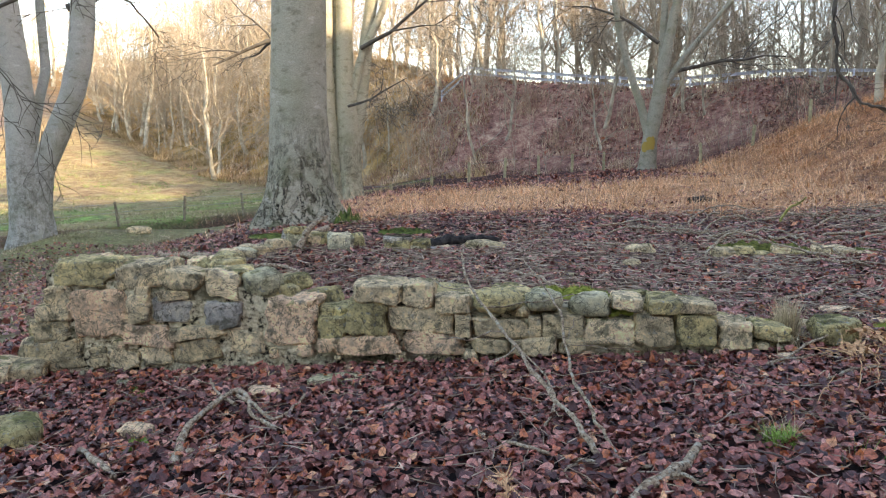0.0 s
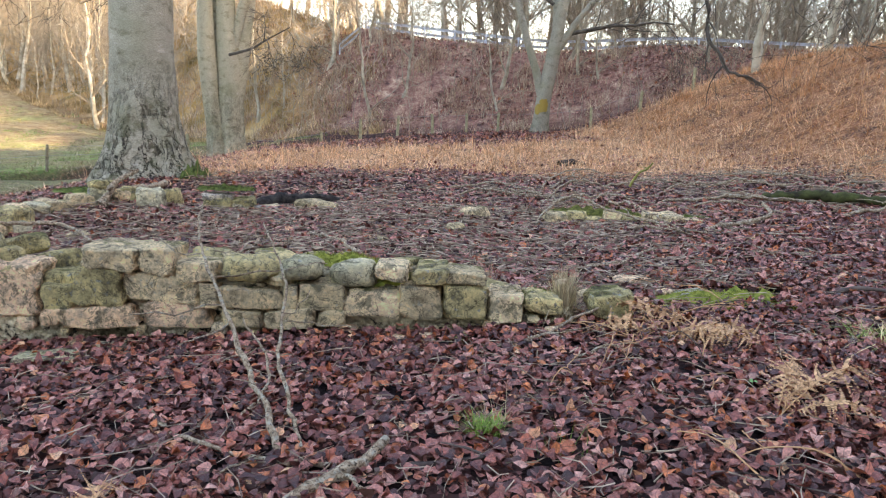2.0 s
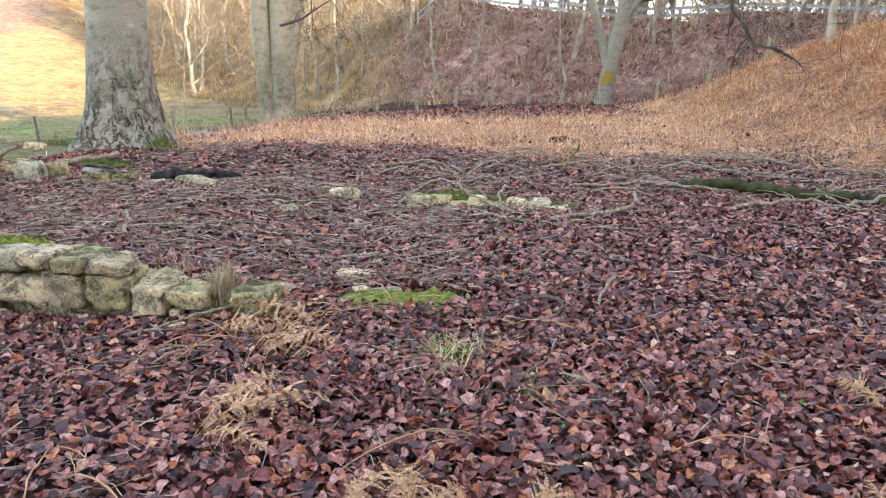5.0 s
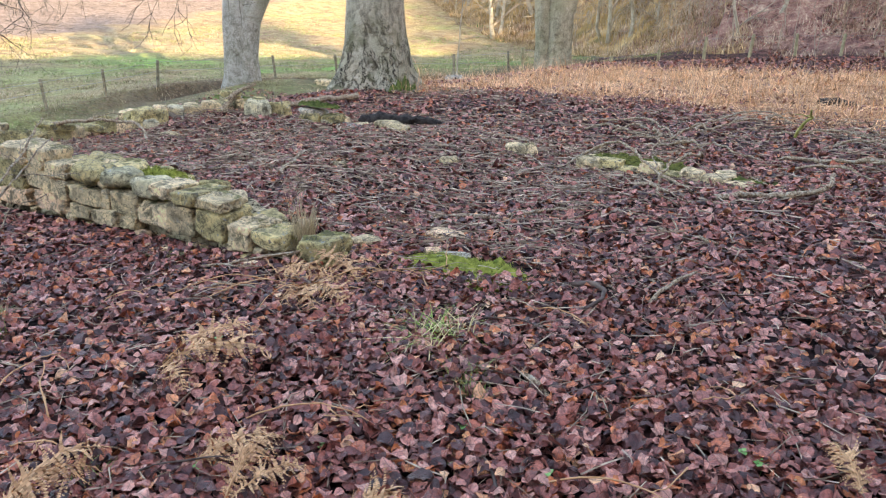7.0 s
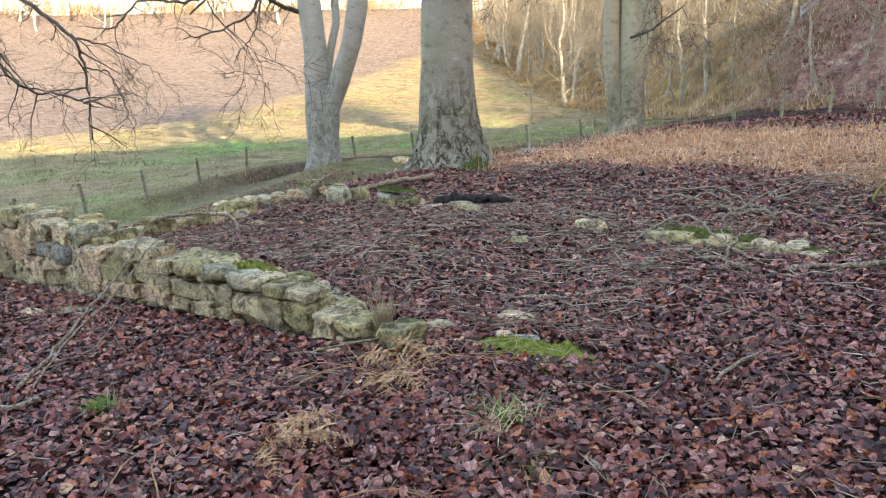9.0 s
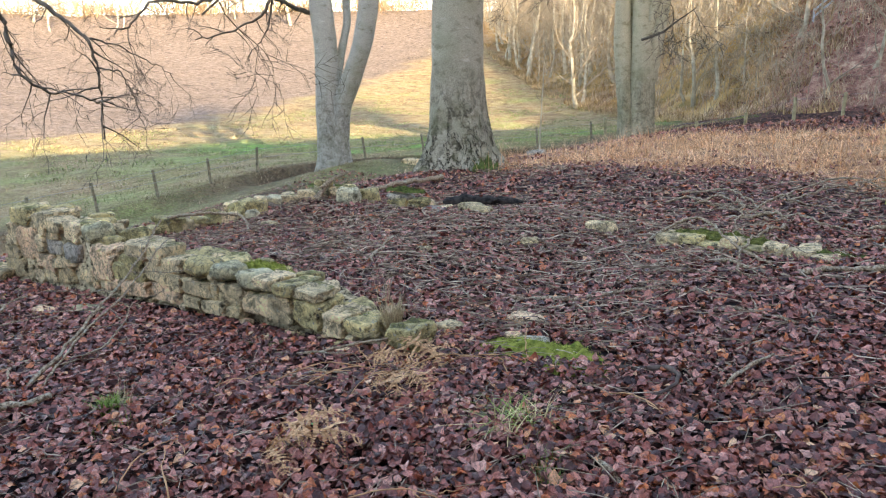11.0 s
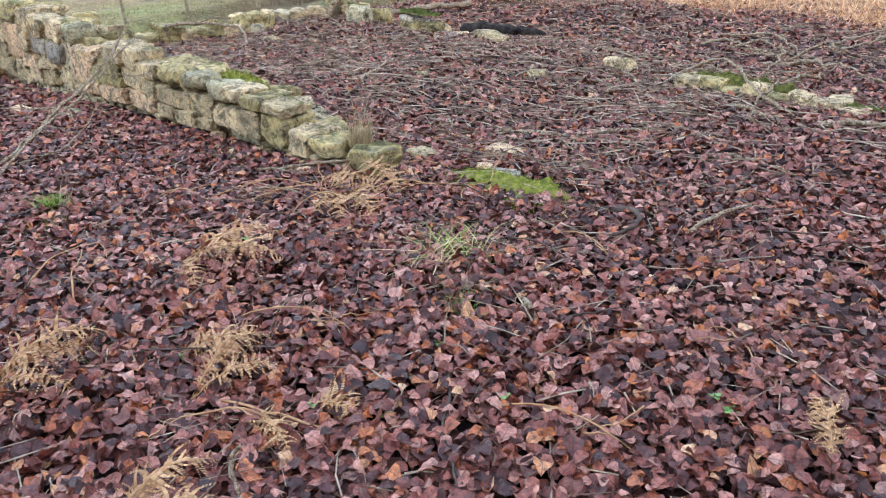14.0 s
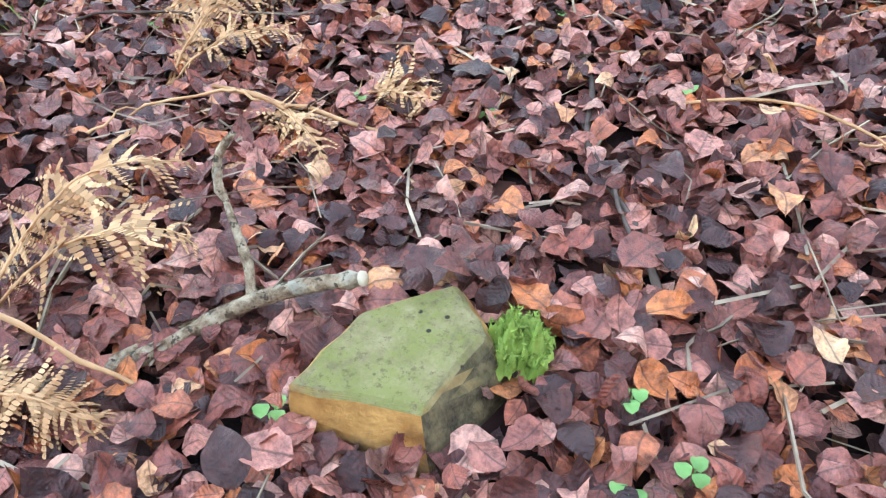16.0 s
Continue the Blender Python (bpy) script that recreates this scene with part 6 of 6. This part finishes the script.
def twig_litter(n, area, keep, seed, length=0.34, thick=1.0):
    g = np.random.default_rng(seed)
    x, y = g.uniform(area[0], area[1], n * 2), g.uniform(area[2], area[3], n * 2)
    k = keep(x, y)
    x, y = x[k][:n], y[k][:n]
    m = len(x)
    a = g.uniform(0, 6.28, m)
    L = length * g.uniform(0.3, 1.3, m)
    r = g.uniform(0.002, 0.006, m) * (1 + np.clip(y - 6, 0, 12) * 0.06) * thick
    bow = g.normal(0, 0.12, m) * L
    V = np.empty((m, 9, 3))
    for s in range(3):
        u = s / 2 - 0.5
        cx = x + np.cos(a) * L * u - np.sin(a) * bow * (1 - abs(2 * u))
        cy = y + np.sin(a) * L * u + np.cos(a) * bow * (1 - abs(2 * u))
        cz = land(cx, cy) + 0.035 + g.uniform(0, 0.04, m)
        for t in range(3):
            q = t * 2.094
            V[:, s * 3 + t] = np.stack([cx - np.sin(a) * math.cos(q) * r, cy + np.cos(a) * math.cos(q) * r, cz + math.sin(q) * r], -1)
    idx = np.arange(m)[:, None] * 9
    F = np.concatenate([idx + np.array([[s * 3 + t, s * 3 + (t + 1) % 3, s * 3 + 3 + (t + 1) % 3, s * 3 + 3 + t]]) for s in range(2) for t in range(3)])
    return stuff("twig_litter", "grey fallen twigs strewn over the leaf litter", "twigs", mesh_of("twig_litter", V.reshape(-1, 3), F, STICK_GREY, False))


twig_litter(4300, (-2.4, 12, 5.7, 15), lambda x, y: (np.sin(x * 91.7 + y * 57.3) * 0.5 + 0.5) < 1 - 0.85 * sst(x, 3.0, 6.5) * (1 - sst(y, 8.5, 10.5)) - 0.35 * sst(y, 9, 10) , 41)
twig_litter(1900, (-2.3, 4.0, 5.75, 10.5), lambda x, y: np.ones(len(x), bool), 43, 0.4)
twig_litter(2400, (-3, 9, 2.2, 6), lambda x, y: (np.hypot(x - 5.1, y - 2.8) > 0.25) & ~((y > 4.9) & (y < 5.7) & (x < 2.7)), 42, 0.26, 0.6)


# ---- leaf litter ----
def leaf_shape(segs):
    """Outline rings of an oval leaf: rows of (u across, v along)."""
    s = np.linspace(0, 1, segs + 1)
    w = 0.36 * np.sin(np.pi * s ** 0.80) ** 0.85 + 0.015
    return s, w


def make_leaves(x, y, size, g, segs, lift=0.0, zoff=0.03, scatter=0.045):
    m = len(x)
    s, w = leaf_shape(segs)
    cols = 5 if segs >= 8 else 3
    mid_ = cols // 2
    per = (segs + 1) * cols
    V = np.zeros((m, per, 3))
    UV = np.zeros((m, per, 2))
    curl = g.normal(0.0, 1.5, m)
    fold = g.uniform(-0.2, 0.9, m)
    twist = g.normal(0, 0.9, m)
    bend = g.normal(0, 0.25, m)
    phase = g.uniform(0, 6.28, m)
    for i in range(segs + 1):
        for j in range(cols):
            u = (j - mid_) / mid_ * w[i] * (1 + (0.10 if segs < 5 else 0.05) * g.standard_normal(m)) + bend * (s[i] - 0.5) ** 2
            v = s[i] - 0.5 + -0.05 * abs(j - mid_) / mid_
            px, py = u, v * np.ones(m)
            pz = fold * np.abs(u) * 0.7 + curl * (v * v - 0.08) * 0.75 + twist * u * v + 0.026 * abs(j - mid_) / mid_ * np.sin(s[i] * 17 + phase + (3 if j > mid_ else 0)) + 0.022 * g.standard_normal(m) * (0 < i < segs) * (3 / cols)
            V[:, i * cols + j] = np.stack([px, py, pz], -1)
            UV[:, i * cols + j] = (0.5 + (j - mid_) / mid_ * w[i], s[i])
    L = size * np.clip(g.lognormal(0.0, 0.24, m), 0.5, 1.6)
    V *= L[:, None, None]
    yaw = g.uniform(0, 2 * np.pi, m)
    tilt = np.abs(g.normal(0, 0.46, m))
    td = g.uniform(0, 2 * np.pi, m)
    flip = np.where(g.random(m) < 0.45, -1.0, 1.0)
    V[:, :, 2] *= flip[:, None]
    c, sn = np.cos(yaw)[:, None], np.sin(yaw)[:, None]
    X, Y, Z = V[:, :, 0] * c - V[:, :, 1] * sn, V[:, :, 0] * sn + V[:, :, 1] * c, V[:, :, 2]
    ax, ay = np.cos(td)[:, None], np.sin(td)[:, None]
    along_ = X * ax + Y * ay
    ct, st_ = np.cos(tilt)[:, None], np.sin(tilt)[:, None]
    nz = Z * ct + along_ * st_
    na = along_ * ct - Z * st_
    X, Y = X + (na - along_) * ax, Y + (na - along_) * ay
    z = land(x, y) + zoff + g.random(m) * scatter
    P = np.stack([X + x[:, None], Y + y[:, None], nz + z[:, None]], -1)
    idx = np.arange(m)[:, None] * per
    F = []
    for i in range(segs):
        for j in range(cols - 1):
            a = i * cols + j
            F.append(idx + np.array([[a, a + 1, a + cols + 1, a + cols]]))
    return P.reshape(-1, 3), np.concatenate(F), UV.reshape(-1, 2)


def off_things(x, y):
    """True where leaves may lie."""
    wall = (x > -2.7) & (x < 2.65) & (y > 5.04) & (y < 5.5)
    u, v = (x - 5.09) * 0.886 + (y - 2.755) * 0.463, (y - 2.755) * 0.886 - (x - 5.09) * 0.463
    block = (np.abs(u) < 0.115) & (v > -0.085) & (v < 0.135)
    moss = ((x - 3.75) / 0.5) ** 2 + ((y - 5.5) / 0.2) ** 2 < 0.9
    return ~(wall | block | moss)


def litter(name, n, area, size, segs, seed, keep=None, zoff=0.02, scatter=0.035):
    g = np.random.default_rng(seed)
    x, y = g.uniform(area[0], area[1], n), g.uniform(area[2], area[3], n)
    k = off_things(x, y)
    if keep is not None:
        k &= keep(x, y, g)
    V, F, UV = make_leaves(x[k], y[k], size, g, segs, zoff=zoff, scatter=scatter)
    return stuff(name, "damp purple-brown and rust fallen beech leaves", "leaves", mesh_of(name, V, F, LEAF, True, UV))


litter("leaf_litter", 7000, (4.1, 6.1, 2.2, 4.0), 0.052, 8, 21, scatter=0.045)
litter("leaf_litter", 21500, (3.2, 7.4, 1.9, 4.6), 0.050, 6, 1, lambda x, y, g: ~((x > 4.1) & (x < 6.1) & (y > 2.2) & (y < 4.0)), scatter=0.045)
litter("leaf_litter", 58000, (-3.6, 9.5, 2.0, 6.2), 0.050, 4, 2, lambda x, y, g: ~((x > 3.2) & (x < 7.4) & (y < 4.6)), scatter=0.045)
litter("leaf_litter", 34000, (-3.0, 13, 6.2, 11), 0.064, 3, 3, lambda x, y, g: (x > -2.6) | (g.random(len(x)) < 0.4))
litter("leaf_litter", 26000, (-3.5, 17, 11, 20), 0.085, 2, 4, lambda x, y, g: g.random(len(x)) > bracken_share(x, y) * 1.15)
litter("leaf_litter", 14000, (-8, 22, 20, 44), 0.16, 2, 5, lambda x, y, g: (fence_distance(x, y) > 3) & (g.random(len(x)) > bracken_share(x, y) * 1.15))
litter("bank_leaf_litter", 22000, (-8, 34, 36, 60), 0.17, 2, 9, lambda x, y, g: beyond_foot(x, y) > -1)
litter("leaf_litter", 20000, (-12, -2.6, 1, 20), 0.08, 2, 6, lambda x, y, g: g.random(len(x)) < 1 - 0.45 * sst(-x, 3, 7))
litter("leaf_litter", 7000, (-6, 13, -4, 2.0), 0.09, 2, 7)
litter("leaf_litter", 6000, (9.5, 15, 1.7, 6.2), 0.08, 2, 8)


def single_leaves():
    """The leaves nearest the last view, one by one."""
    bed = thing("leaf_scatter", "curled russet and pink-brown beech leaves lying loose round the sandstone block", "leaves", (5.0, 3.0, 0.05))
    g = np.random.default_rng(11)
    shapes = []
    for k in range(14):
        V, F, UV = make_leaves(np.array([0.0]), np.array([0.0]), 0.058, np.random.default_rng(300 + k), 8, zoff=0, scatter=0)
        V = V - np.array((0, 0, float(land(0.0, 0.0))))
        shapes.append(mesh_of("leaf", V, F, SINGLE, True, UV))
    count = 0
    while count < 300:
        x, y = g.uniform(4.3, 5.9), g.uniform(2.35, 4.0)
        if abs(x - 5.10) < 0.13 and abs(y - 2.75) < 0.145:
            continue
        ob = new("leaf", shapes[int(g.integers(14))])
        ob.parent = bed
        ob.matrix_basis = Matrix.Translation(-Vector(bed.location)) @ pose(x, y, land_at(x, y) + g.uniform(0.05, 0.075), 0, 0, g.uniform(0, 360)) @ Matrix.Scale(g.uniform(0.75, 1.15), 4)
        count += 1
    for x, y, z, rx, ry in [(5.03, 2.575, 0.10, 30, 10), (5.09, 2.60, 0.095, 35, -10), (5.145, 2.645, 0.09, 30, 5), (5.00, 2.60, 0.115, 40, 20), (5.19, 2.70, 0.09, 10, 20),
                            (5.035, 2.885, 0.165, 5, 8), (5.075, 2.905, 0.165, -8, 4), (5.11, 2.895, 0.16, 6, -6), (5.01, 2.84, 0.16, 4, -20), (5.17, 2.80, 0.11, 15, 30)]:
        ob = new("leaf", shapes[int(g.integers(14))])
        ob.parent = bed
        ob.matrix_basis = Matrix.Translation(-Vector(bed.location)) @ pose(x, y, z, rx, ry, g.uniform(0, 360)) @ Matrix.Scale(g.uniform(0.8, 1.05), 4)


SINGLE = LEAF.copy()
for nd in SINGLE.node_tree.nodes:
    if nd.bl_idname == "ShaderNodeValToRGB":
        lk = [l for l in nd.inputs[0].links if l.from_socket.name == "Random Per Island"]
        if lk:
            info = SINGLE.node_tree.nodes.new("ShaderNodeObjectInfo")
            SINGLE.node_tree.links.new(info.outputs["Random"], nd.inputs[0])
single_leaves()
